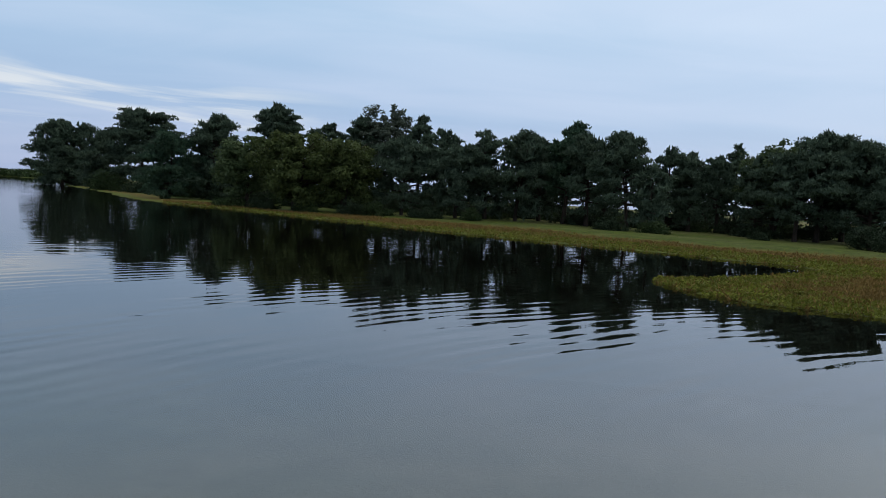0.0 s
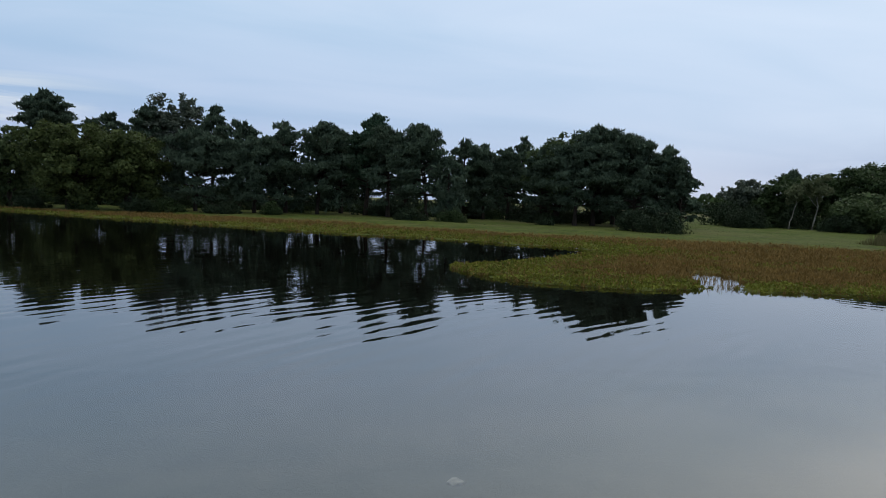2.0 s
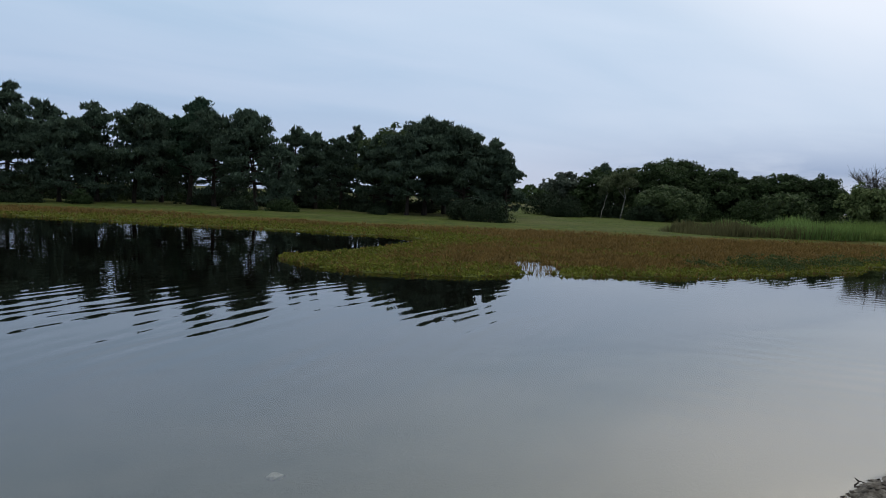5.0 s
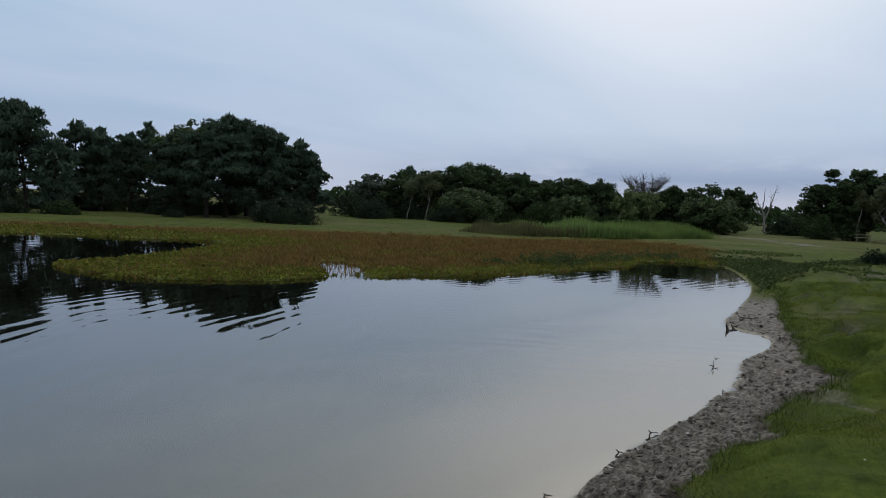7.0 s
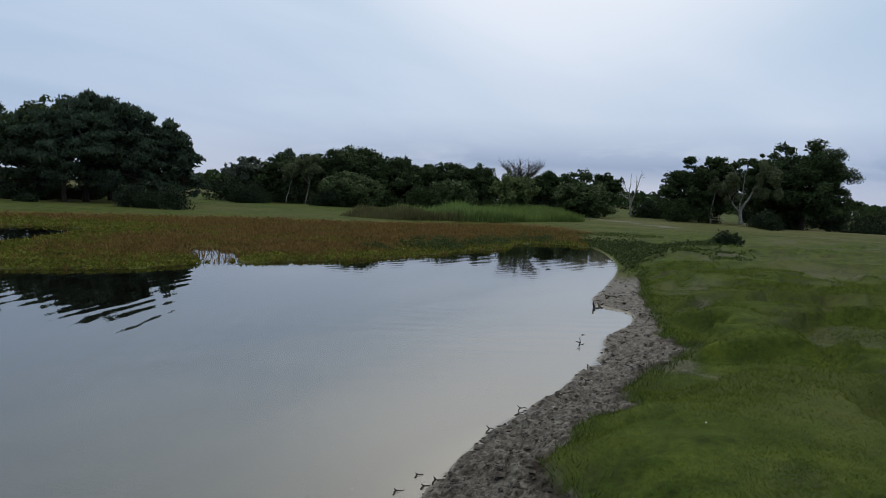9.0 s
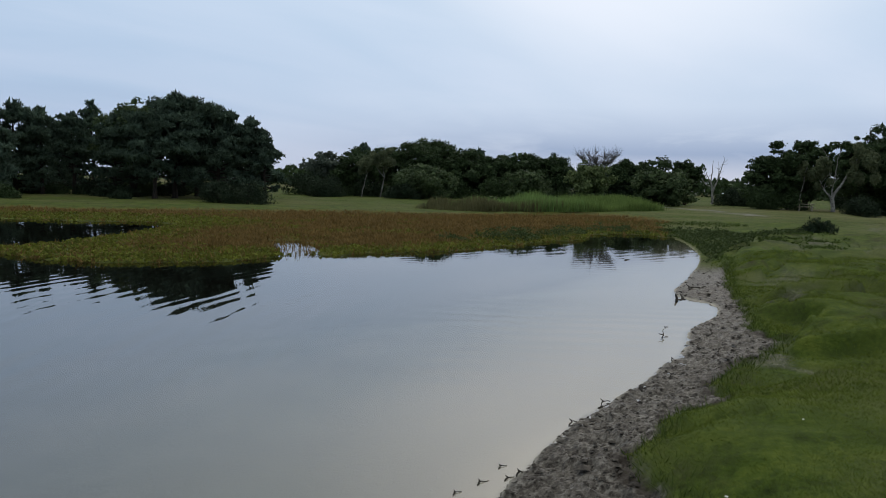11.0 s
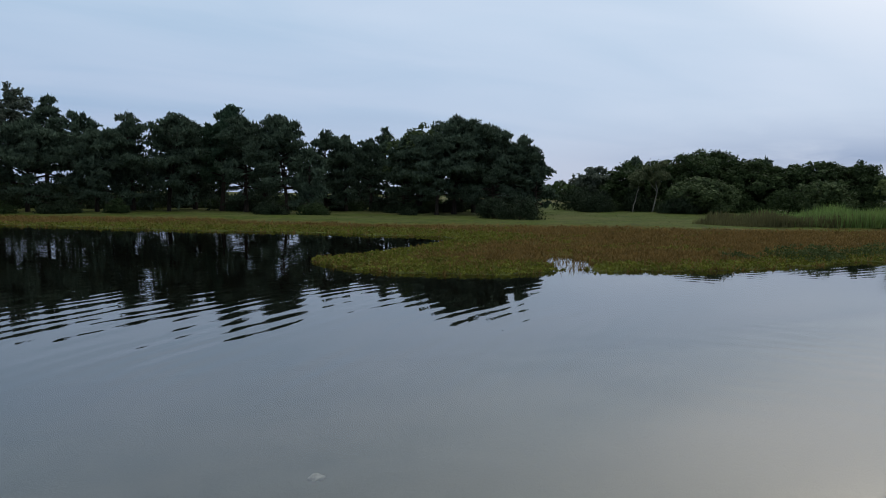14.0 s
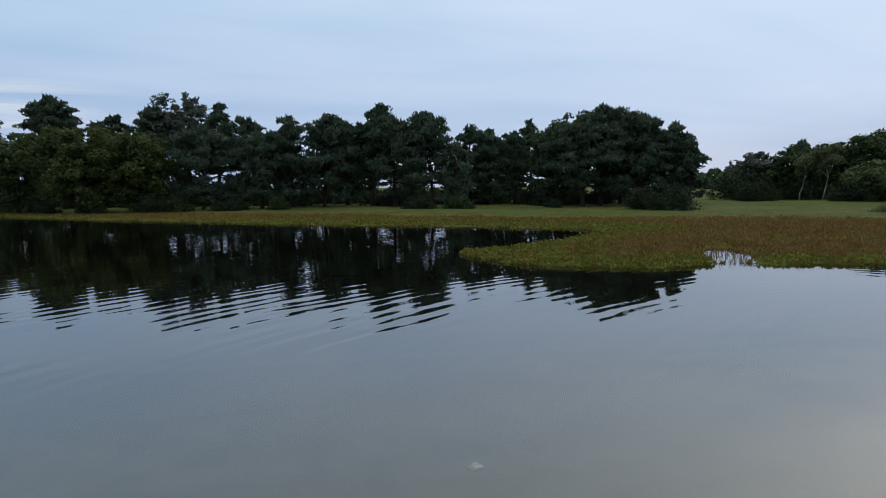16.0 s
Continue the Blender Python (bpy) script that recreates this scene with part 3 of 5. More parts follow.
def flakes(centres, outward, size, g, droop=0.0):
    """Small three-cornered leaf sprays lying on the surface of their clump."""
    n = len(centres)
    face = unit(outward + g.normal(0, 0.6, (n, 3)) + np.array([0, 0, 0.2]))
    way = unit(np.cross(face, g.normal(0, 1, (n, 3))) - np.array([0, 0, droop]))
    side = np.cross(way, face)
    s = (size * g.uniform(0.55, 1.4, n))[:, None]
    verts = np.stack([centres - way * s * 0.5 - side * s * 0.5, centres - way * s * 0.45 + side * s * 0.55, centres + way * s * 0.75], 1).reshape(-1, 3)
    return verts, np.arange(n * 3).reshape(-1, 3)


def tufts(centres, outward, size, g, blades=4):
    """Needle tufts: blades that spread from one point, their flats turned up and out."""
    n = len(centres)
    c = np.repeat(centres, blades, 0)
    out = np.repeat(outward, blades, 0)
    way = unit(np.cross(out, unit(g.normal(0, 1, (n * blades, 3)))) + out * 0.42 + np.array([0, 0, 0.12]))
    face = unit(out + g.normal(0, 0.28, (n * blades, 3)) + np.array([0, 0, 0.15]))
    side = unit(np.cross(way, face))
    s = (size * g.uniform(0.6, 1.3, n * blades))[:, None]
    verts = np.stack([c - side * s * 0.24, c + side * s * 0.24, c + way * s], 1).reshape(-1, 3)
    return verts, np.arange(n * blades * 3).reshape(-1, 3)


def fitted(verts, trunk, height, spread):
    """Stretch a crown and its trunk to the tree's measured height and spread."""
    k = spread / np.percentile(np.hypot(verts[:, 0], verts[:, 1]), 96)
    h = height / np.percentile(verts[:, 2], 99.3)
    return verts * (k, k, h), trunk * (min(k, 1.2), min(k, 1.2), h)


def pad_points(pads, total, g, shell=0.35, top=0.25, ragged=0.16):
    """Points in the outer shell of the foliage pads (x, y, z, radius, flatness), more on top than below."""
    pads = np.array(pads)
    share = pads[:, 3] ** 2
    which = g.choice(len(pads), total, p=share / share.sum())
    d = g.normal(0, 1, (total, 3))
    d[:, 2] += top * np.abs(d[:, 2])
    d = unit(d)
    r = 1 - shell * g.random(total) ** 1.3 + ragged * np.abs(g.normal(0, 1, total))
    off = d * (pads[which, 3] * r)[:, None]
    off[:, 2] *= pads[which, 4]
    return pads[which, :3] + off, unit(d / np.stack([np.ones(total), np.ones(total), np.clip(pads[which, 4], 0.2, 1)], 1))


def skeleton_tree(height, spread, g, lean=0.05, forks=1, girth=None, first=0.35, count=11, rise=0.45):
    """A trunk with limbs: returns the tubes and the limb ends."""
    girth = girth or height * 0.022
    pieces, ends = [], []
    for k in range(forks):
        a0, tilt = g.uniform(0, 6.28), (0.0 if forks == 1 else g.uniform(0.10, 0.24)) + lean * g.uniform(0, 1)
        steps = 7
        u = np.linspace(0, 1, steps)
        bend = g.normal(0, 0.02 * height, (steps, 2)).cumsum(0) * 0.5 * u[:, None]
        path = np.stack([np.cos(a0) * tilt * height * u ** 1.2 + bend[:, 0], np.sin(a0) * tilt * height * u ** 1.2 + bend[:, 1], height * 0.94 * u - 0.15], 1)
        pieces.append(tube(path, girth * (1.25 - 1.1 * u) * (1 + 0.5 * (u == 0)) / forks ** 0.4))
        for i in range(count // forks):
            v = first + (0.97 - first) * (i + g.random()) / (count // forks)
            root = np.array([np.interp(v, u, path[:, c]) for c in range(3)])
            ang = g.uniform(0, 6.28) if i else a0
            reach = spread * (0.55 + 0.55 * g.random()) * math.sqrt(max(1.0 - ((v - 0.45) / 0.56) ** 2, 0.04))
            end = root + np.array([np.cos(ang) * reach, np.sin(ang) * reach, reach * rise * g.uniform(0.3, 1.2)])
            mid = (root + end) / 2 + np.array([0, 0, reach * 0.12]) + g.normal(0, 0.06 * reach, 3)
            r = girth * (1.2 - v) * 0.55
            pieces.append(tube([root, mid, end], [r, r * 0.7, r * 0.2], 5))
            ends += [(mid, reach * 0.6), (end, reach)]
        ends.append((path[-1], spread * 0.3))
    return pieces, ends


def crown_part(tree, verts, faces, material):
    return part("crown", fast_mesh("crown", verts, faces, material), tree)


def needles(centres, outward, size, g, blades=4, narrow=0.17, brush=0.55):
    """Needle brushes: thin blades that fan from one point, upwards and out."""
    n = len(centres)
    c, out = np.repeat(centres, blades, 0), np.repeat(outward, blades, 0)
    way = unit(out * brush + g.normal(0, 0.6, (n * blades, 3)) + np.array([0, 0, 0.2]))
    side = unit(np.cross(way, out + g.normal(0, 0.5, (n * blades, 3))))
    s = (size * g.uniform(0.6, 1.3, n * blades))[:, None]
    verts = np.stack([c - way * s * 0.2 - side * s * narrow, c - way * s * 0.2 + side * s * narrow, c + way * s], 1).reshape(-1, 3)
    return verts, np.arange(n * blades * 3).reshape(-1, 3)


def pine(az, dist, top, half, label, seed, material=None, first=0.35, dense=1.0, forks=1, flat=0.36, name="pine_tree", group="pines on the far bank", low=0.0):
    """A Scots pine: bare bole, many level boughs, each bearing flat needle pads in tiers. top and half are angles over the water."""
    g = np.random.default_rng(seed)
    x, y = away(az, dist)
    z = ground_z(x, y)
    height = 2.0 + dist * math.tan(radians(top)) - z
    spread = dist * math.tan(radians(half)) * 1.16
    tree = thing(name, x, y, z - 0.05, label, "tree", group)
    girth = 0.022 * height + 0.03
    first = max(first - 0.05, 0.24) if low < 0.75 else max(first - 0.06, 0.10)
    pieces, pads = [], []
    lobes = g.uniform(0, 6.28, 3)
    for k in range(forks):
        u = np.linspace(0, 1, 8)
        a0, tilt = g.uniform(0, 6.28), (g.uniform(0.10, 0.16) if forks > 1 else 0.0) + 0.03 * g.random()
        bend = g.normal(0, 0.014 * height, (8, 2)).cumsum(0) * u[:, None]
        bole = np.stack([np.cos(a0) * tilt * height * u ** 1.2 + bend[:, 0], np.sin(a0) * tilt * height * u ** 1.2 + bend[:, 1], height * 0.95 * u - 0.15], 1)
        pieces.append(tube(bole, girth * (1.15 - 1.0 * u) * (1 + 0.45 * (u == 0)) / forks ** 0.4))
        count = int((20 + 14 * min(dense, 2.2)) / forks ** 0.5)
        for i in range(count):
            s = (i + g.random()) / count
            v = first + (0.98 - first) * s
            root = np.array([np.interp(v * 0.96, u, bole[:, c]) for c in range(3)])
            ang = i * 2.4 + g.normal(0, 0.5)
            wide = 1.0 + 0.22 * math.sin(2 * ang + lobes[0]) + 0.12 * math.sin(3 * ang + lobes[1] + 4 * s)
            reach = spread * wide * g.uniform(0.72, 1.05) * ((1 - s ** 3.0) ** 0.55 * (0.74 + 0.26 * min(s / 0.3, 1.0)) + 0.12)
            lift = reach * (0.02 + 0.42 * s + g.normal(0, 0.07)) - (0.10 * reach if s < 0.15 else 0.0)
            end = root + np.array([np.cos(ang) * reach, np.sin(ang) * reach, lift])
            mid = (root + end) / 2 + np.array([0, 0, 0.05 * reach]) + g.normal(0, 0.05 * reach, 3)
            r = girth * (1.15 - v) * 0.42 + 0.012
            pieces.append(tube([root, mid, end], [r, r * 0.7, r * 0.25], 5))
            for w in (0.42, 0.68, 0.92, 1.0):
                if s < 0.35 and w < 0.5:
                    continue
                at = root + (end - root) * w + g.normal(0, 0.07 * spread, 3) * (1, 1, 0.45)
                pads.append((*at, (0.105 * spread + 0.14 * reach) * g.uniform(0.7, 1.2), flat * g.uniform(0.55, 0.95), s))
        for i in range(5):
            pads.append((*(bole[-1] + g.normal(0, 0.16 * spread, 3) * (1, 1, 0.3)), spread * g.uniform(0.13, 0.22), 0.6, 1.0))
    pads = np.array(pads)
    if low and low < 0.75:
        # a few limbs that hang below the crown
        for i in range(int(7 * low)):
            ang, h = g.uniform(0, 6.28), g.uniform(0.12, 0.30) * height
            at = np.array([np.cos(ang) * spread * 0.6, np.sin(ang) * spread * 0.6, h])
            pieces.append(tube([(0, 0, h + 0.05 * height), at * (0.6, 0.6, 1.05), at], [0.05, 0.035, 0.012], 5))
            pads = np.concatenate([pads, [(*(at * (k, k, 1) + g.normal(0, 0.12, 3)), spread * 0.2, flat * 0.8, 0.0) for k in (0.7, 1.0)]])
    if low >= 0.75:
        # a skirt of boughs down to the grass
        skirt = []
        for i in range(int(34 * low)):
            ang, k, h = g.uniform(0, 6.28), g.uniform(0.45, 0.92), g.uniform(0.05, 0.42)
            skirt.append((np.cos(ang) * k * spread, np.sin(ang) * k * spread, h * height, spread * g.uniform(0.17, 0.27), 0.55, 0.3))
        pads = np.concatenate([pads, skirt])
    trunk, f = join(pieces)
    size = 0.17 * (dist / 62) ** 0.5
    n = int(6600 * dense ** 0.8 * (spread / 3) ** 1.15 * (62 / dist) ** 0.3)
    c, d = pad_points(pads[:, :5], n, g, 0.5, 0.7, 0.10)
    leaf, faces = needles(c, d, size, g, 3, 0.30)
    # the dark inner twigs that close the crown
    core = pads[pads[:, 5] > 0.12, :5].copy()
    core[:, :2] *= 0.80
    c, d = pad_points(core, int(n * 0.16), g, 1.0, 0.0, 0.0)
    leaf, faces = join([(leaf, faces), needles(c, d, size * 2.6, g, 3, 0.40, 0.1)])
    leaf, trunk = fitted(leaf, trunk, height, spread)
    part("trunk", fast_mesh("trunk", trunk, f, BARK, None, True), tree, "flaking brown bark")
    crown_part(tree, leaf, faces, material or PINE)
    return tree


def broadleaf(az, dist, top, half, label, seed, material, base=0.18, dense=1.0, name="oak_tree", group="trees on the heath", bark=None, size=0.15, droop=0.0, pads_n=170, shell=0.5, girth=None):
    """A leafy crown of many rounded clumps over a short forked trunk."""
    g = np.random.default_rng(seed)
    x, y = away(az, dist)
    z = ground_z(x, y)
    height = 2.0 + dist * math.tan(radians(top)) - z
    spread = dist * math.tan(radians(half)) * 1.12
    tree = thing(name, x, y, z - 0.05, label, "tree", group)
    pieces, ends = skeleton_tree(height * 0.86, spread * 0.75, g, 0.05, 2, girth or height * 0.03, 0.22, 12, 0.6)
    trunk, f = join(pieces)
    mid, tall = height * (base + (1 - base) * 0.5), height * (1 - base) * 0.5
    pads = []
    for k in range(pads_n):
        d = unit(g.normal(0, 1, 3))
        q = g.uniform(0.35, 0.90) * (1 + 0.10 * math.sin(3 * math.atan2(d[1], d[0]) + seed) + 0.08 * math.sin(5 * d[2] + seed))
        r = spread * g.choice([0.07, 0.10, 0.15]) * g.uniform(0.8, 1.25)
        pads.append((d[0] * q * spread, d[1] * q * spread, mid + d[2] * q * tall * 0.98, r, g.uniform(0.65, 0.95)))
    pads = np.array(pads)
    pads[:, 2] = np.maximum(pads[:, 2], pads[:, 3] * 0.5)
    leaf = size * (dist / 62) ** 0.5
    n = int(15000 * dense * (spread / 4) ** 1.2)
    c, d = pad_points(pads, n, g, shell, 0.3, 0.22)
    v, faces = flakes(c, d, leaf, g, droop)
    core = pads * (0.78, 0.78, 1, 1, 1)
    c, d = pad_points(core, int(n * 0.10), g, 1.0, 0.0)
    v, faces = join([(v, faces), flakes(c, d, leaf * 2.2, g, droop)])
    v, trunk = fitted(v, trunk, height, spread)
    part("trunk", fast_mesh("trunk", trunk, f, bark or BARK, None, True), tree)
    crown_part(tree, v, faces, material)
    return tree


def bush(az, dist, top, half, label, seed, material=None, dense=1.0, name="gorse_bush", group="gorse on the heath", base=None, size=0.15):
    """A low domed shrub, leafy to the ground, on a few crooked stems."""
    g = np.random.default_rng(seed)
    x, y = away(az, dist)
    z = ground_z(x, y)
    height = max(2.0 + dist * math.tan(radians(top)) - z, 0.5)
    spread = dist * math.tan(radians(half))
    shrub = thing(name, x, y, z - 0.03, label, "bush", group)
    for k in range(3):
        v, f = tube([(0, 0, -0.05), (*(g.normal(0, 0.25, 2) * spread), height * 0.4), (*(g.normal(0, 0.5, 2) * spread), height * 0.75)], [0.05, 0.035, 0.01], 5)
        part("stem", fast_mesh("stem", v, f, BARK, None, True), shrub)
    pads = []
    for k in range(22):
        a, q = g.uniform(0, 6.28), math.sqrt(g.random()) * 0.85
        r = min(spread, height) * g.uniform(0.25, 0.45)
        hz = height * math.sqrt(max(1 - q * q, 0.05)) * g.uniform(0.35, 1.0)
        pads.append((math.cos(a) * q * spread, math.sin(a) * q * spread, max(hz - r * 0.8, r * 0.3), r, 0.85))
    leaf = size * (dist / 62) ** 0.5
    n = int(3100 * dense * (spread / 2) ** 1.2)
    c, d = pad_points(pads, n, g, 0.55, 0.4)
    crown_part(shrub, *tufts(c, d, leaf, g, 3), material or GORSE)
    return shrub


def traced(points, dist, az0, z0):
    """Local path of a bough from (bearing, elevation) pairs at a distance."""
    x0, y0 = away(az0, dist)
    out = []
    for a, e in points:
        x, y = away(a, dist)
        out.append((x - x0, y - y0, 2.0 + dist * math.tan(radians(e)) - z0))
    return out


def bent(path, g, steps=4, wob=0.02):
    """A path drawn finer, with the small kinks of grown wood."""
    path = np.array(path, float)
    u = np.linspace(0, len(path) - 1, (len(path) - 1) * steps + 1)
    fine = np.stack([np.interp(u, np.arange(len(path)), path[:, c]) for c in range(3)], 1)
    size = np.linalg.norm(path[-1] - path[0])
    fine[1:-1] += g.normal(0, wob * size, (len(fine) - 2, 3)) * (1, 1, 0.4)
    return fine


def bough_tree(name, az, dist, boughs, girth, bark, label, group, seed, sprays=(), material=None, count=0, droop=0.6, size=0.16, twigs=0):
    """A tree whose pale boughs show: each bough follows its own line, foliage hangs in loose sprays."""
    g = np.random.default_rng(seed)
    x, y = away(az, dist)
    z = ground_z(x, y)
    tree = thing(name, x, y, z, label, "tree", group)
    pieces = []
    for line, r0, r1 in boughs:
        p = bent(traced(line, dist, az, z), g, 4, 0.008)
        if r0 == 1.0:
            p[0, 2] = -0.1
        pieces.append(tube(p, np.linspace(r0, r1, len(p)) * girth, 7))
        for k in range(twigs):
            i = g.integers(len(p) // 3, len(p))
            way = unit(np.array([*g.normal(0, 1, 2), g.uniform(0.3, 1.6)]))
            long = g.uniform(0.5, 1.5)
            mid = p[i] + way * long * 0.5 + g.normal(0, 0.06, 3)
            pieces.append(tube([p[i], mid, p[i] + way * long], [girth * 0.16, girth * 0.10, girth * 0.04], 4))
    v, f = join(pieces)
    part("trunk", fast_mesh("trunk", v, f, bark, None, True), tree)
    if sprays:
        pads = []
        for a, e, half, tall in sprays:
            c = traced([(a, e)], dist, az, z)[0]
            r = dist * math.tan(radians(half))
            for k in range(14):
                o = g.normal(0, 0.45, 3) * (r, r, r * tall)
                pads.append((c[0] + o[0], c[1] + o[1], c[2] + o[2], r * g.uniform(0.25, 0.45), tall))
        c, d = pad_points(pads, count, g, 0.9, 0.0)
        crown_part(tree, *flakes(c, d, size, g, droop), material)
    return tree


DARK_PINE = "dark blue-green pine with layered needle pads and bare lower bole"
LOW_PINE = "dark pine branching low over the grassy pond bank"
# the far left point and the bank that runs towards it
pine(-28.9, 150, 3.75, 1.9, "broad dark pine alone at the end of a spit", 11, first=0.12, dense=3.0, flat=0.6, low=0.9)
pine(-23.6, 118, 5.05, 2.4, "large umbrella-shaped pine on the spit", 12, first=0.3, dense=2.6, low=0.6)
pine(-26.3, 128, 3.2, 1.5, LOW_PINE, 13, first=0.1, dense=2.0, low=0.8)
pine(-21.7, 84, 3.6, 2.1, "pale blue-green young pine branching to the ground", 14, PINE_PALE, 0.1, 1.3, low=0.8)
pine(-18.6, 86, 5.15, 2.2, "dense dark pine with a rounded head", 15, first=0.12, dense=2.2, low=0.9)
pine(-13.6, 95, 6.4, 1.9, "tall pine with an open umbrella crown", 16, first=0.6, dense=1.2)
broadleaf(-15.9, 68, 3.7, 2.2, "grey-green willow reaching down to the bank", 17, WILLOW, 0.02, name="willow_tree")
broadleaf(-12.2, 63, 4.4, 3.0, "olive-green broadleaf tree with a rounded leafy head", 18, OLIVE, 0.02, 1.6)
broadleaf(-8.3, 62, 4.1, 2.6, "olive-green broadleaf tree leafy to the ground", 19, OLIVE, 0.02, 1.5)
pine(-9.6, 80, 5.2, 1.6, DARK_PINE, 20, dense=1.3, low=0.6)
pine(-7.2, 78, 6.0, 1.7, DARK_PINE, 21, dense=1.3)
broadleaf(-5.0, 78, 6.9, 1.9, "tall grey-green poplar-like tree behind the pines", 22, GREY_LEAF, 0.35, 0.9, name="birch_tree")
pine(-2.4, 75, 6.4, 1.7, "tall pointed dark pine", 23, dense=1.3)
pine(-0.3, 72, 5.4, 1.6, DARK_PINE, 24, dense=1.3, low=0.6)
pine(-3.6, 62, 4.5, 2.6, LOW_PINE, 25, PINE, 0.15, 1.4, low=0.7)
pine(0.8, 61, 4.2, 2.4, LOW_PINE, 26, PINE, 0.15, 1.4, low=0.7)
pine(3.2, 63, 5.4, 1.8, DARK_PINE, 27, dense=1.4, low=0.8)
pine(5.7, 62, 5.65, 2.3, DARK_PINE, 28, dense=1.5, forks=2, low=0.8)
pine(7.6, 66, 5.2, 1.6, DARK_PINE, 29, dense=1.3, low=0.8)
pine(9.6, 63, 6.45, 1.7, "tall pine with a dense upright head", 30, PINE_PALE, 0.35, 1.5, flat=0.8)
pine(11.4, 61, 5.6, 2.0, DARK_PINE, 31, dense=1.4, low=0.7)
pine(14.6, 59, 5.95, 2.4, "broad dark pine with tiered branches", 32, dense=1.6, forks=2, low=0.35)
pine(16.3, 57, 3.4, 1.3, LOW_PINE, 33, first=0.1, low=0.9)
pine(19.2, 66, 4.5, 1.4, DARK_PINE, 34, dense=1.3, low=0.6)
pine(21.2, 67, 4.3, 1.3, DARK_PINE, 35, dense=1.3, low=0.7)
pine(22.5, 69, 5.2, 1.0, "slender pine rising above its neighbours", 36)
broadleaf(25.0, 65, 5.4, 2.4, "grey-leaved broadleaf tree among pines", 37, WILLOW, 0.25, 0.9)
pine(28.0, 62, 6.0, 3.1, "great dark domed pine with a dense crown", 38, first=0.3, dense=2.0, flat=0.5)
pine(31.2, 61, 5.2, 2.4, "dark domed pine merging with its neighbour", 83, first=0.25, dense=1.8, flat=0.5, low=0.3)
pine(29.6, 66, 5.75, 2.6, "dense pine filling the back of the clump", 84, first=0.3, dense=1.8, flat=0.5)
pine(23.9, 64, 4.4, 1.5, LOW_PINE, 85, first=0.2, dense=1.2, low=0.5)
pine(26.6, 60, 4.8, 2.6, DARK_PINE, 39, first=0.35, dense=1.5)
pine(33.5, 62, 4.6, 1.8, "wind-shaped pine at the end of the clump", 41, dense=1.3, low=0.3)
pine(34.7, 61, 3.3, 1.3, "low-branched pine at the clump's end", 86, first=0.15, dense=1.1, low=0.5)
bush(31.4, 53, 0.15, 1.5, "dark gorse bush on the lawn", 43)
bush(33.3, 51, 0.35, 1.9, "broad dark gorse bush on the lawn", 44)
bush(24.3, 58, -0.95, 0.8, "small dark gorse bush under the trees", 45)
# the grove beyond the weed bed
broadleaf(39.2, 88, 2.35, 1.5, "grey-leaved willow at the grove's edge", 51, GREY_LEAF, 0.1, 0.8, name="willow_tree")
bush(39.6, 76, 0.75, 1.7, "tall dark gorse bush", 52, dense=1.3)
pine(42.5, 96, 3.15, 0.8, "small pine above the grove", 53, first=0.6)
broadleaf(41.8, 88, 2.6, 2.0, "dark oak in the grove", 54, OAK, 0.1, 0.9)
broadleaf(44.7, 91, 2.75, 2.3, "dark oak behind the birches", 82, OAK, 0.05, 0.9)
broadleaf(47.8, 90, 3.55, 3.0, "broad dark oak in the grove", 56, OAK, 0.1, 1.1)
broadleaf(47.4, 76, 1.5, 2.4, "rounded green willow bush", 57, WILLOW, 0.0, 0.9, name="willow_bush")
bush(45.6, 73, 0.1, 1.5, "low dark gorse bush", 58)
broadleaf(51.0, 88, 2.75, 2.3, "dark oak in the grove", 59, OAK, 0.05)
pine(51.8, 92, 2.95, 0.9, "small dark pine in the grove", 60)
broadleaf(54.2, 88, 2.65, 2.2, "dark oak in the grove", 61, OAK, 0.05)
broadleaf(55.9, 76, 1.4, 1.7, "green willow bush at the grove edge", 62, WILLOW, 0.0, 0.8, name="willow_bush")
broadleaf(57.8, 90, 2.55, 2.0, "dark holly with a domed head", 63, OAK, 0.05)
broadleaf(60.9, 74, 2.0, 1.6, "yellow-green willow at the water's end", 64, PALE_WILLOW, 0.02, 0.8, name="willow_tree")
broadleaf(63.4, 88, 2.3, 2.0, "dark oak in the grove", 66, OAK, 0.05)
broadleaf(65.6, 90, 2.45, 2.0, "dark oak in the grove", 67, OAK, 0.05)
broadleaf(66.4, 80, 1.6, 2.0, "rounded dark willow bush", 68, WILLOW, 0.0, 1.0, name="willow_bush")
broadleaf(68.1, 95, 2.4, 1.1, "small oak with an open crown", 69, OAK, 0.25, 0.7)
# the open heath
broadleaf(74.2, 86, 3.75, 1.9, "oak with a wide dark crown", 71, OAK, 0.03, 1.4)
broadleaf(76.4, 88, 3.9, 1.6, "oak leaning over a slender birch", 81, OAK, 0.08, 1.2)
broadleaf(82.2, 94, 4.85, 3.1, "great spreading oak on the heath", 72, OAK, 0.06, 1.8)
broadleaf(79.6, 96, 4.2, 1.8, "oak beside the great oak", 73, OAK, 0.04, 1.2)
bush(79.9, 74, 0.2, 1.1, "gorse bush in front of the birch", 75)
bush(77.1, 36, -1.35, 1.15, "low dark gorse bush on the turf", 76)
bush(84.4, 95, 0.35, 0.9, "dark gorse bush on open turf", 77)
bush(86.6, 85, 0.3, 1.6, "broad dark gorse bush on open turf", 78)

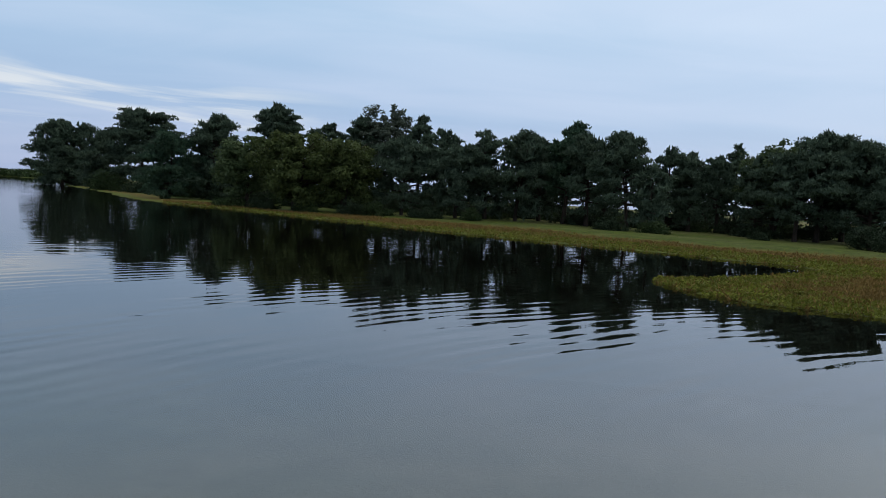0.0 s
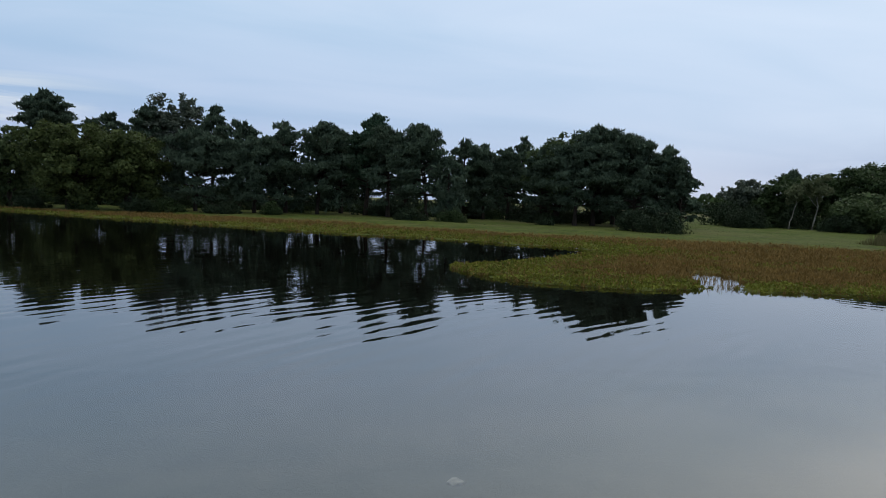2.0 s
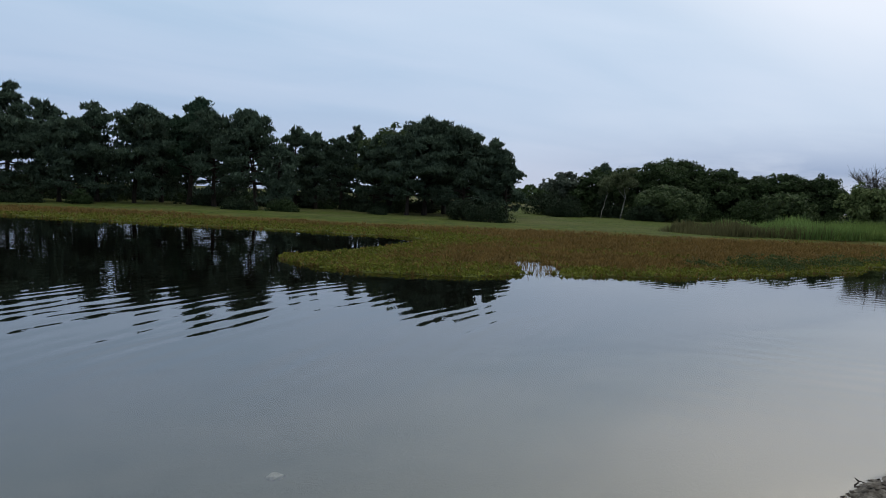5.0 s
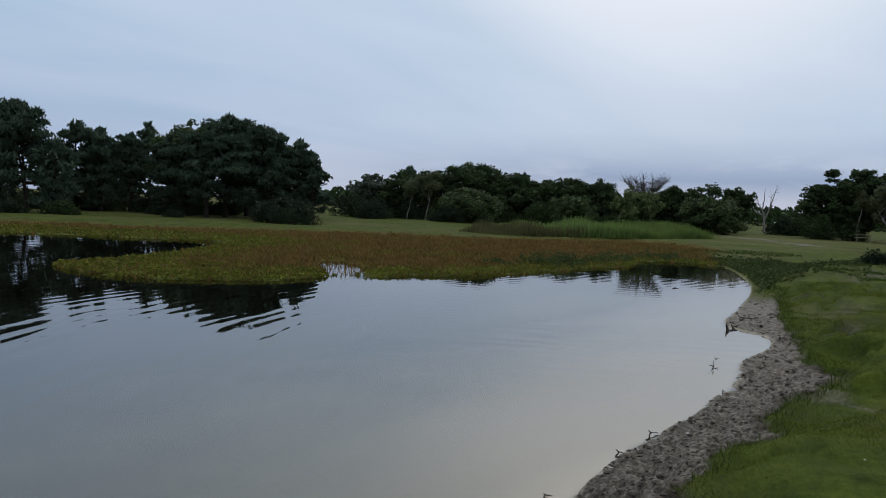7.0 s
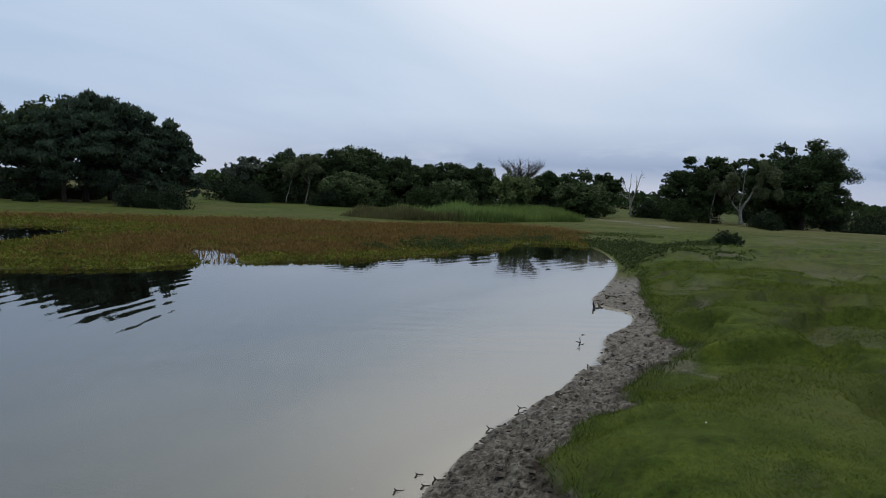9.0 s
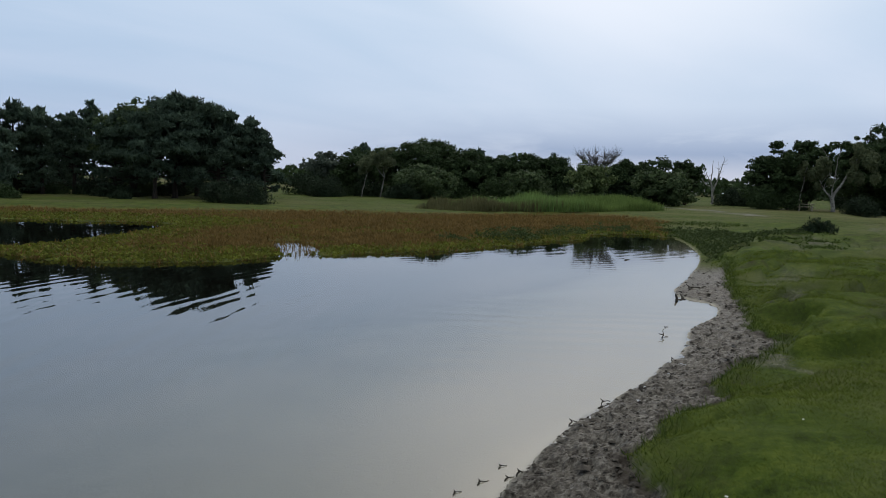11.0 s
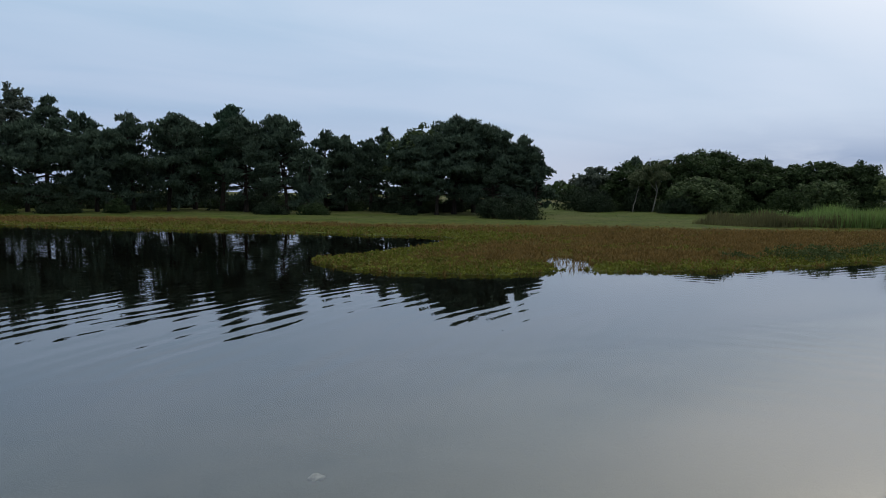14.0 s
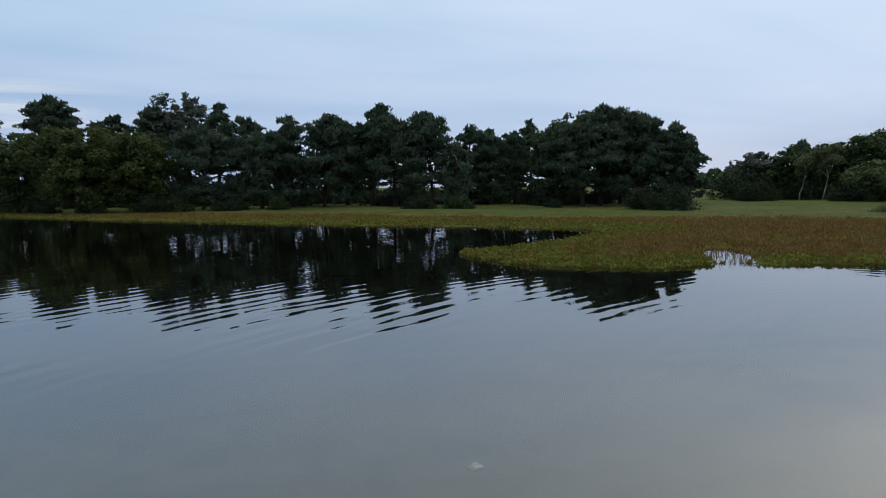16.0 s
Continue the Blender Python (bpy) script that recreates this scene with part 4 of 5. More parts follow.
for a, e, s in ((2.0, 4.3, 301), (6.8, 4.5, 302), (8.7, 4.6, 303), (12.8, 4.7, 304)):
    pine(a, 74, e, 1.6, "dark pine standing behind the first row", s, first=0.15, dense=0.9, low=0.8)

bush(73.3, 83, 1.0, 1.4, "dark holly under the heath oak", 311, OAK, 1.2, "holly_bush")
bush(75.2, 85, 1.1, 1.3, "dark holly between two oaks", 312, OAK, 1.2, "holly_bush")

for a, e, s in ((20.4, 3.6, 306), (24.6, 3.7, 307), (28.6, 3.9, 308), (32.0, 3.5, 309)):
    pine(a, 80, e, 1.7, "dark pine at the back of the clump", s, first=0.15, dense=0.8, low=0.8)
pine(17.6, 67, 4.7, 1.9, "dark pine closing the gap in the row", 305, first=0.12, dense=1.4, low=0.9)

# shrubs under and behind the trees
gs = np.random.default_rng(3)
for i, a in enumerate(np.arange(-25.5, 34, 1.9)):
    dist = np.interp(a, [-26, -20, -15, -5, 10, 34], [125, 92, 76, 69, 66, 67]) + gs.uniform(-3, 5)
    bush(a + gs.uniform(-0.6, 0.6), dist, gs.uniform(-0.1, 1.0) if a < 0.5 else gs.uniform(-0.6, 0.25), gs.uniform(1.3, 2.0), "dark holly scrub beneath the bank trees", 200 + i, None if i % 3 else OAK, 0.38, "holly_bush", "scrub under the trees", size=0.2)
for i, a in enumerate(np.arange(-20.5, 0.5, 2.3)):
    dist = np.interp(a, [-21, -15, -5, 10], [97, 82, 75, 72]) + gs.uniform(-2, 3)
    bush(a + gs.uniform(-0.6, 0.6), dist, gs.uniform(0.9, 2.0), gs.uniform(1.4, 2.1), "tall dark holly closing the gaps between trunks", 320 + i, OAK if i % 2 else None, 0.6, "holly_bush", "scrub under the trees", size=0.22)
for i, a in enumerate((-17.2, -14.6, -11.3, -7.7, -5.6, -1.6, 2.1, 13.4, 16.4)):
    bush(a, np.interp(a, [-18, -10, 0, 17], [68, 60, 58, 55]), gs.uniform(-0.75, -0.2), gs.uniform(0.9, 1.5), "low dark scrub at the edge of the grass", 240 + i, None if i % 2 else OAK, 0.9, "holly_bush", "scrub under the trees")
for i, a in enumerate(np.arange(38.5, 69, 2.2)):
    bush(a + gs.uniform(-0.6, 0.6), 84 + gs.uniform(-4, 6), gs.uniform(0.4, 1.3), gs.uniform(1.3, 2.0), "dark tangled scrub filling the grove", 260 + i, OAK if i % 2 else None, 0.5, "holly_bush", "scrub in the grove", size=0.2)
for i, a in enumerate((71.3, 72.4, 73.6, 78.9, 80.6, 82.0, 83.6)):
    bush(a, 100 + gs.uniform(-6, 6), gs.uniform(0.2, 0.7), gs.uniform(0.7, 1.2), "dark scrub below the heath oaks", 290 + i, None, 0.6, "holly_bush", "scrub on the heath", size=0.2)

for i, a in enumerate(np.arange(1.0, 33.0, 1.5)):
    bush(a + gs.uniform(-0.5, 0.5), 88 + gs.uniform(-6, 8), gs.uniform(-0.25, 0.30) if a < 24 else gs.uniform(-0.5, -0.1), gs.uniform(1.0, 1.7), "dark heath scrub behind the bank pines", 400 + i, OAK if i % 2 else None, 0.4, "holly_bush", "scrub behind the pines", size=0.25)

# pale-trunked trees
bough_tree("birch_tree", 78.2, 84, [
    ([(78.2, -0.9), (78.14, -0.5), (78.1, -0.1)], 1.0, 0.8), ([(78.1, -0.1), (78.6, 1.0), (79.3, 2.2), (79.5, 2.9)], 0.72, 0.2),
    ([(78.1, -0.1), (78.05, 0.9), (78.2, 1.9), (78.35, 3.4)], 0.45, 0.08), ([(78.1, -0.15), (77.6, 0.4), (77.2, 1.2)], 0.5, 0.12),
    ([(78.05, 0.9), (77.7, 2.0), (77.6, 2.8)], 0.25, 0.05)],
    0.22, BIRCH_BARK, "silver birch with a forked white trunk, half its crown bare", "birches", 74,
    [(77.2, 1.9, 0.7, 1.3), (79.9, 2.3, 0.75, 1.5), (79.2, 1.6, 0.4, 1.2)], BIRCH_LEAF, 9000, 1.2, 0.17, 4)
bough_tree("birch_tree", 76.0, 85, [([(76.0, -0.9), (76.1, 0.3), (76.25, 1.6), (76.4, 2.4)], 1.0, 0.2)], 0.10, BIRCH_BARK,
    "slender birch with a thin pale trunk", "birches", 79, [(76.1, 1.6, 0.5, 1.4)], BIRCH_LEAF, 4500, 1.2, 0.17, 2)
bough_tree("birch_tree", 43.8, 81, [([(43.8, -0.85), (44.1, 0.6), (44.05, 1.4), (44.3, 2.4)], 1.0, 0.25), ([(44.1, 0.5), (43.5, 1.3), (43.3, 2.0)], 0.5, 0.12)], 0.075, BIRCH_BARK,
    "silver birch with a slim leaning white trunk", "birches", 55, [(44.2, 2.0, 0.8, 1.0), (43.2, 1.9, 0.7, 0.9)], BIRCH_LEAF, 7000, 0.8, 0.17, 3)
bough_tree("birch_tree", 42.3, 80, [([(42.3, -1.0), (42.5, -0.2), (42.7, 0.8), (42.5, 1.8)], 1.0, 0.25)], 0.06, BIRCH_BARK,
    "young birch with a bent pale trunk", "birches", 50, [(42.4, 1.5, 0.7, 1.0)], BIRCH_LEAF, 4500, 0.8, 0.17, 2)
bough_tree("dead_tree", 70.1, 110, [([(70.1, -0.6), (70.05, 0.0), (69.95, 0.9), (70.0, 2.5)], 1.0, 0.1), ([(70.08, 0.1), (70.4, 1.15), (70.8, 2.65)], 0.65, 0.1),
    ([(69.97, 0.7), (69.6, 1.4), (69.4, 2.0)], 0.35, 0.05), ([(70.4, 1.15), (70.45, 1.8), (70.6, 2.2)], 0.3, 0.05), ([(70.0, 0.5), (69.5, 0.7), (69.2, 1.3)], 0.3, 0.05)],
    0.22, DEAD_WOOD, "bare bleached dead tree with two upright limbs", "", 80, twigs=4)
bough_tree("dying_tree", 61.5, 78, [([(61.4, -0.9), (61.4, 0.8), (61.3, 2.0), (61.2, 2.9)], 1.0, 0.15)] + [
    ([(61.4, 0.9 + 0.12 * k), (61.4 + s, 1.6 + 0.1 * k), (61.4 + 1.6 * s, 2.5 + 0.08 * (k % 4))], 0.4, 0.06) for k, s in enumerate((-0.8, 0.7, -0.5, 0.5, -0.25, 0.3, -1.0, 0.95))],
    0.12, GREY_TWIG, "half-bare grey tree with a haze of fine twigs", "", 65, [(61.4, 1.7, 1.0, 0.8)], GREY_LEAF, 900, 0.2, 0.16, 70)


# ---- ground growth ----
def scatter(count, az, dist, g, power=1.0):
    """Random plan positions between bearings and distances, thinning outwards."""
    a = np.radians(g.uniform(*az, count))
    if power == 1.0:
        r = dist[0] * (dist[1] / dist[0]) ** g.random(count)
    else:
        r = dist[0] + (dist[1] - dist[0]) * g.random(count) ** power
    return r * np.sin(a), r * np.cos(a), r


def sprigs(x, y, z, tall, g, per=3, width=0.35, spread=0.6):
    """Upright leafy sprigs: a few folded leaves round a point, at different heights."""
    n = len(x)
    base = np.repeat(np.stack([x, y, z], 1), per, 0)
    tall = np.repeat(tall, per)
    lift = tall * g.uniform(0.15, 1.0, n * per)
    base = base + np.stack([g.normal(0, 1, n * per) * tall * 0.35, g.normal(0, 1, n * per) * tall * 0.35, lift * 0.7], 1)
    out = np.stack([g.normal(0, spread, n * per), g.normal(0, spread, n * per), np.full(n * per, 0.8)], 1)
    return leaves(base, out, tall * 0.7, g, width)


def blades(x, y, z, tall, g, width=0.09, lean=0.3):
    n = len(x)
    base = np.stack([x, y, z - 0.01], 1)
    a = g.uniform(0, 6.28, n)
    side = np.stack([np.cos(a), np.sin(a), np.zeros(n)], 1) * (tall * width)[:, None]
    tip = base + np.stack([g.normal(0, lean, n) * tall, g.normal(0, lean, n) * tall, tall], 1)
    return np.stack([base - side, base + side, tip], 1).reshape(-1, 3), np.arange(n * 3).reshape(-1, 3)


def stuff(name, verts, faces, material, label, category):
    return tagged(new(name, fast_mesh(name, verts, faces, material)), label, category, kind="stuff")


RUSSET = leaf_material("russet_weed", (0.040, 0.029, 0.010), (0.225, 0.142, 0.047), 0.8, 0.2, 1.6)
LIME = leaf_material("green_weed", (0.034, 0.046, 0.008), (0.170, 0.176, 0.028), 0.7, 0.25)
ROUGH = leaf_material("rough_grass", (0.032, 0.042, 0.014), (0.082, 0.090, 0.034), 0.8, 0.25)
BROWN_RUSH = leaf_material("brown_rushes", (0.055, 0.056, 0.024), (0.135, 0.125, 0.058), 0.8, 0.25)
LAWN = leaf_material("lawn_blades", (0.022, 0.032, 0.009), (0.100, 0.112, 0.036), 0.8, 0.25)
MINT = leaf_material("mint_leaves", (0.022, 0.036, 0.012), (0.078, 0.100, 0.036), 0.7, 0.25)
HERB = leaf_material("marsh_herbs", (0.030, 0.050, 0.012), (0.080, 0.110, 0.028), 0.8, 0.2)
SEDGE = leaf_material("sedge_blades", (0.062, 0.104, 0.026), (0.165, 0.225, 0.066), 0.7, 0.5)
RANK = leaf_material("rank_grass", (0.014, 0.028, 0.006), (0.080, 0.112, 0.026), 0.8, 0.35, 3.0)
TURF_LEAF = leaf_material("turf_blades", (0.024, 0.046, 0.006), (0.140, 0.172, 0.030), 0.8, 0.45, 4.5)

g = np.random.default_rng(77)
x, y, r = scatter(190000, (-22, 70), (14, 75), g)
z, d, cover = land(x, y)
pick = (cover["weed"] > 0.55) & (d > -0.05) & (slick_at(x, y) + g.normal(0, 0.12, len(x)) > 1.0)
x, y, z, r, d, rim = x[pick], y[pick], np.maximum(z[pick], -0.02), r[pick], d[pick], cover["rim"][pick]
green = g.random(len(x)) < rim * 0.85
tall = (0.11 * (r / 15) ** 0.25) * g.uniform(0.4, 1.4, len(x))
b = np.repeat(np.flatnonzero(~green), 5)
stuff("russet_waterweed", *blades(x[b] + g.normal(0, 0.05, len(b)), y[b] + g.normal(0, 0.05, len(b)), z[b], tall[b] * g.uniform(0.4, 1.2, len(b)), g, 0.15, 0.6), RUSSET, "dense russet-brown waterweed standing in the shallows", "waterweed")
stuff("green_waterweed", *sprigs(x[green], y[green], z[green], tall[green] * 0.75, g, 3, 0.5), LIME, "yellow-green leafy waterweed along the water's edge", "waterweed")

# thin stems over the slick
x, y = SLICK[0] + g.uniform(-3, 3, 2600), SLICK[1] + g.uniform(-3, 3, 2600)
thin = (slick_at(x, y) < 1.1) & (land(x, y)[1] > -0.4)
x, y = x[thin], y[thin]
stuff("weed_stems", *blades(x, y, x * 0 - 0.01, g.uniform(0.06, 0.22, len(x)), g, 0.05, 0.4), RUSSET, "thin brown weed stems standing in open water", "waterweed")

# reeds at the back of the bed
u, w = g.random(30000), g.random(30000)
x, y = np.interp(u, [0, 0.33, 0.6, 1], [38.5, 43, 48, 58]) + g.normal(0, 0.4, len(u)), np.interp(u, [0, 0.33, 0.6, 1], [30.6, 29.0, 26.6, 25.0]) + w * 5.5
z = land(x, y)[0]
tall = np.interp(u, [0, 0.1, 0.38, 0.5, 0.62, 1], [0.5, 0.9, 1.1, 1.6, 1.1, 1.0]) * g.uniform(0.55, 1.1, len(u)) * (0.5 + 0.9 * value_noise(x * 0.45, y * 0.45, 5))
brown = u + g.normal(0, 0.10, len(u)) < 0.36
tip = (u > 0.60) | ((u > 0.5) & (g.random(len(u)) < 0.5))
pale = ~brown & tip
stuff("sedge", *blades(x[pale], y[pale], z[pale], tall[pale] * 0.95, g, 0.04, 0.2), SEDGE, "yellow-green sedge beside the reeds", "sedge")
brown = brown | pale
stuff("reeds", *blades(x[~brown], y[~brown], z[~brown], tall[~brown], g, 0.035, 0.13), REED, "tall bright green reeds and iris blades", "reeds")
brown = brown & ~pale
stuff("dry_rushes", *blades(x[brown], y[brown], z[brown], tall[brown] * 0.9, g, 0.05, 0.2), BROWN_RUSH, "brownish rushes beside the reeds", "rushes")

# rough marsh herbs round the pond's end
x, y, r = scatter(24000, (58, 82), (26, 62), g, 0.9)
z, d, cover = land(x, y)
fade = smooth(82, 74, np.degrees(np.arctan2(x, y))) * smooth(62, 45, r) * smooth(17, 22, x)
pick = (d > 0.15) & ((value_noise(x * 0.35, y * 0.35, 8) * 0.7 + 0.4 * smooth(14, 1, d)) * (0.4 + 0.6 * fade) > 0.50 + 0.15 * g.random(len(x)))
x, y, z, r = x[pick], y[pick], z[pick], r[pick]
stuff("marsh_herbs", *sprigs(x, y, z, g.uniform(0.03, 0.13, len(x)), g, 4, 0.3), HERB, "rough dark marsh plants at the pond's end", "marsh plants")

# taller plants crowding the bank where the pond ends
x, y = g.uniform(19, 36, 16000), g.uniform(7.5, 17, 16000)
z, d, cover = land(x, y)
mound = 0.55 * smooth(0.40, 0.85, value_noise(x * 0.55, y * 0.8, 18) * 0.7 + value_noise(x * 1.7, y * 1.7, 19) * 0.35) * smooth(0.05, 0.6, d) * smooth(6.5, 3.0, d + (x - 27) * 0.12)
pick = (mound > 0.03) & (d > 0.1)
x, y, z, mound = x[pick], y[pick], z[pick], mound[pick]
stuff("water_mint", *sprigs(x, y, z + mound * g.random(len(x)) * 0.8, g.uniform(0.06, 0.13, len(x)), g, 3, 0.4), MINT, "dark green clumps of marsh plants at the water's end", "marsh plants")

# grazed turf near the bank
x, y, r = scatter(330000, (56, 92), (3.8, 22), g)
z, d, cover = land(x, y)
pick = (d > 0.3) & (cover["mud"] < 0.35 + 0.3 * g.random(len(x)))
x, y, z, r = x[pick], y[pick], z[pick], r[pick]
tall = (0.012 + 0.014 * value_noise(x * 1.3, y * 1.3, 11)) * (r / 5) ** 0.6 * g.uniform(0.5, 1.5, len(x))
stuff("turf_grass", *blades(x, y, z, tall, g, 0.13, 1.0), TURF_LEAF, "short grazed green turf", "grass")

# longer grass hanging over the lip of the turf, and rank tufts in the hollows
x, y = g.uniform(4, 24, 210000), g.uniform(0.2, 9, 210000)
z, d, cover = land(x, y)
over = -outside(x, y, TURF) + fbm(x * 2.5, y * 2.5, 3, 23) * 0.16
rank = smooth(0.10, 0.22, fbm(x * 1.1 + 7, y * 1.1, 4, 43)) * 0.35
pick = (d > 0.3) & (cover["mud"] < 0.8) & ((np.abs(over - 0.03) < 0.20 * g.random(len(x)) + 0.03) | ((over > 0.2) & (g.random(len(x)) < rank)))
x, y, z, over = x[pick], y[pick], z[pick], over[pick]
tall = np.where(over < 0.25, g.uniform(0.03, 0.10, len(x)), g.uniform(0.02, 0.055, len(x)))
stuff("rank_grass", *blades(x, y, z, tall, g, 0.06, 0.55), RANK, "longer dark grass along the turf's broken edge", "grass")

# rougher tussocks further over the lawns
x, y, r = scatter(110000, (2, 97), (12, 110), g)
z, d, cover = land(x, y)
pick = (d > 0.8) & (cover["weed"] < 0.2) & (cover["mud"] < 0.3) & (value_noise(x * 0.5, y * 0.5, 15) * 0.6 + value_noise(x * 0.12, y * 0.12, 16) * 0.5 > 0.45 + 0.3 * g.random(len(x)))
x, y, z, r = x[pick], y[pick], z[pick], r[pick]
rough = value_noise(x * 0.3, y * 0.3, 17) > 0.5
tall = 0.024 * (r / 14) ** 0.6 * g.uniform(0.5, 1.6, len(x))
stuff("rough_grass", *blades(x[rough], y[rough], z[rough], tall[rough], g, 0.22, 0.8), ROUGH, "rough darker grass tussocks on the heath lawn", "grass")
stuff("lawn_grass", *blades(x[~rough], y[~rough], z[~rough], tall[~rough] * 0.8, g, 0.3, 0.7), LAWN, "bright short grass on the heath lawn", "grass")

# trodden clods on the mud
x, y, r = scatter(22000, (48, 82), (3.6, 26), g)
z, d, cover = land(x, y)
pick = (cover["mud"] > 0.6) & (d > -0.25) & (d < 2.5)
x, y, z, r = x[pick], y[pick], z[pick], r[pick]
n = len(x)
size = 0.0075 * (r / 5) ** 0.4 * np.exp(g.normal(0, 0.5, n))
octa = np.array([(1.7, 0.4, 0), (-0.3, 1, 0), (-1.7, -0.4, 0), (0.3, -1, 0), (0, 0, 0.42), (0, 0, -0.5)], float)
turn = g.uniform(-0.9, 0.5, n)
spun = np.stack([octa[None, :, 0] * np.cos(turn)[:, None] - octa[None, :, 1] * np.sin(turn)[:, None], octa[None, :, 0] * np.sin(turn)[:, None] + octa[None, :, 1] * np.cos(turn)[:, None], octa[None, :, 2] + 0 * turn[:, None]], -1)
v = spun * size[:, None, None] * g.uniform(0.6, 1.6, (n, 6, 1)) + np.stack([x, y, z + size * 0.2], 1)[:, None]
f = np.array([(0, 1, 4), (1, 2, 4), (2, 3, 4), (3, 0, 4), (1, 0, 5), (2, 1, 5), (3, 2, 5), (0, 3, 5)])
MUD = bark_material("trodden_mud", (0.014, 0.011, 0.009), (0.070, 0.060, 0.050), 9, 1)
stuff("mud_clods", v.reshape(-1, 3), (f[None] + 6 * np.arange(n)[:, None, None]).reshape(-1, 3), MUD, "dark clods of trodden mud along the water", "mud")

# far woods and hedges on the heath
n = 32000
a = np.radians(np.where(g.random(n) < 0.4, g.uniform(-50, -25, n), np.where(g.random(n) < 0.2, g.uniform(33, 41, n), g.uniform(64, 106, n))))
ridge = g.integers(0, 3, n)
r = np.array([255.0, 330.0, 430.0])[ridge] + g.normal(0, 7, n)
top = (3.2 + 3.4 * value_noise(np.degrees(a) * 0.55 + ridge * 31, a * 0, 13) + 2.0 * value_noise(np.degrees(a) * 3.1, ridge * 3.0, 14)) * (r / 300) * np.where(a < 0, 0.45, 1.0)
x, y = r * np.sin(a), r * np.cos(a)
z = land(x, y)[0] + top * g.random(n) ** 0.8
out = np.stack([-np.sin(a), -np.cos(a), np.full(n, 0.7)], 1)
keep = land(x, y)[1] > 2
c = np.stack([x, y, z], 1)[keep]
stuff("far_woods", *leaves(c, out[keep], 1.3, g, 0.6), OAK, "low dark line of distant woods and hedges", "woods")


# ---- small things by the water ----
def lump(x, y, z, size, material, name, label, category, seed, flat=0.6):
    """A rounded stone: an icosphere pushed about."""
    g = np.random.default_rng(seed)
    bm = bmesh.new()
    bmesh.ops.create_icosphere(bm, subdivisions=2, radius=size)
    for v in bm.verts:
        k = 1 + 0.35 * (noise.noise(v.co * (1.6 / size) + Vector((seed, 0, 0))))
        v.co = Vector((v.co.x * k * 1.3, v.co.y * k, v.co.z * k * flat))
    me = bpy.data.meshes.new(name)
    bm.to_mesh(me)
    bm.free()
    me.materials.append(material)
    ob = new(name, me)
    ob.matrix_world = pose(x, y, z, 0, 0, g.uniform(0, 360))
    return tagged(ob, label, category)


def twig(x, y, lines, thick, label, seed, material=None, name="twig", z=None):
    """A dead twig of several joined limbs."""
    g = np.random.default_rng(seed)
    z = ground_z(x, y) if z is None else z
    v, f = join([tube(bent(line, g, 3, 0.04), np.linspace(thick, thick * 0.4, (len(line) - 1) * 3 + 1), 6) for line in lines])
    ob = new(name, fast_mesh(name, v, f, material or WET_WOOD, None, True))
    ob.matrix_world = pose(x, y, max(z, -0.04))
    return tagged(ob, label, "branch")


PALE_STONE = bark_material("pale_stone", (0.42, 0.40, 0.36), (0.70, 0.68, 0.62), 20, 1)
lump(1.77, 5.54, -0.20, 0.05, PALE_STONE, "stone", "pale stone under the shallow water", "stone", 4)
lump(4.4, 1.6, ground_z(4.4, 1.6) + 0.006, 0.008, PALE_STONE, "stone", "small white stone lying on the turf", "stone", 5)
lump(5.6, 1.5, ground_z(5.6, 1.5) + 0.006, 0.008, PALE_STONE, "stone", "small grey stone lying on the turf", "stone", 6)
lump(7.5, 2.2, ground_z(7.5, 2.2) + 0.006, 0.009, PALE_STONE, "stone", "small pale stone lying on the hummock", "stone", 7)
twig(9.5, 4.19, [[(0, 0, -0.05), (0.05, 0.02, 0.03), (0.02, -0.01, 0.08), (0.10, 0.03, 0.14)], [(0.02, -0.01, 0.08), (-0.05, 0.03, 0.10)], [(0.05, 0.02, 0.03), (0.12, -0.03, 0.05)]], 0.009, "crooked dark twig sticking out of the shallows", 1)
twig(12.9, 5.4, [[(0, 0, 0.02), (0.2, -0.03, 0.03), (0.42, -0.05, 0.01)], [(0.06, 0, 0.02), (0.08, 0.03, 0.10), (0.06, 0.04, 0.15)], [(0.28, -0.03, 0.02), (0.45, 0.1, 0.1)], [(0.28, -0.03, 0.02), (0.5, -0.2, 0.03)]], 0.030, "dark waterlogged branch lying at the shore", 2, name="branch")
twig(19.0, 9.4, [[(-0.15, 0, -0.02), (0.0, 0.02, 0.012), (0.16, 0, 0.010), (0.26, -0.02, -0.02)]], 0.02, "dark stick floating near the shore", 5, name="stick", z=0.0)
twig(14.4, 5.75, [[(0, 0, -0.02), (0.12, 0.05, 0.05), (0.15, 0.12, 0.10)], [(0.12, 0.05, 0.05), (0.28, -0.08, 0.04), (0.36, -0.15, 0.01)]], 0.012, "forked dead twig on the mud", 3)
twig(9.0, 1.3, [[(0, 0, 0.03), (-0.26, -0.2, 0.02)]], 0.009, "bleached stick lying on the turf", 4, DEAD_WOOD, "stick")
for i, (tx, ty) in enumerate(((4.25, 2.95), (5.4, 3.22), (6.1, 3.3), (8.3, 3.55), (10.6, 3.9), (7.3, 3.15))):
    s = 0.05 + 0.035 * (i % 3)
    twig(tx, ty, [[(0, 0, 0.01), (s, 0.3 * s, 0.03), (1.7 * s, 0.1 * s, 0.012)], [(s, 0.3 * s, 0.03), (1.2 * s, 0.7 * s, 0.04)]], 0.007, "small dark twig washed up at the water's edge", 20 + i)

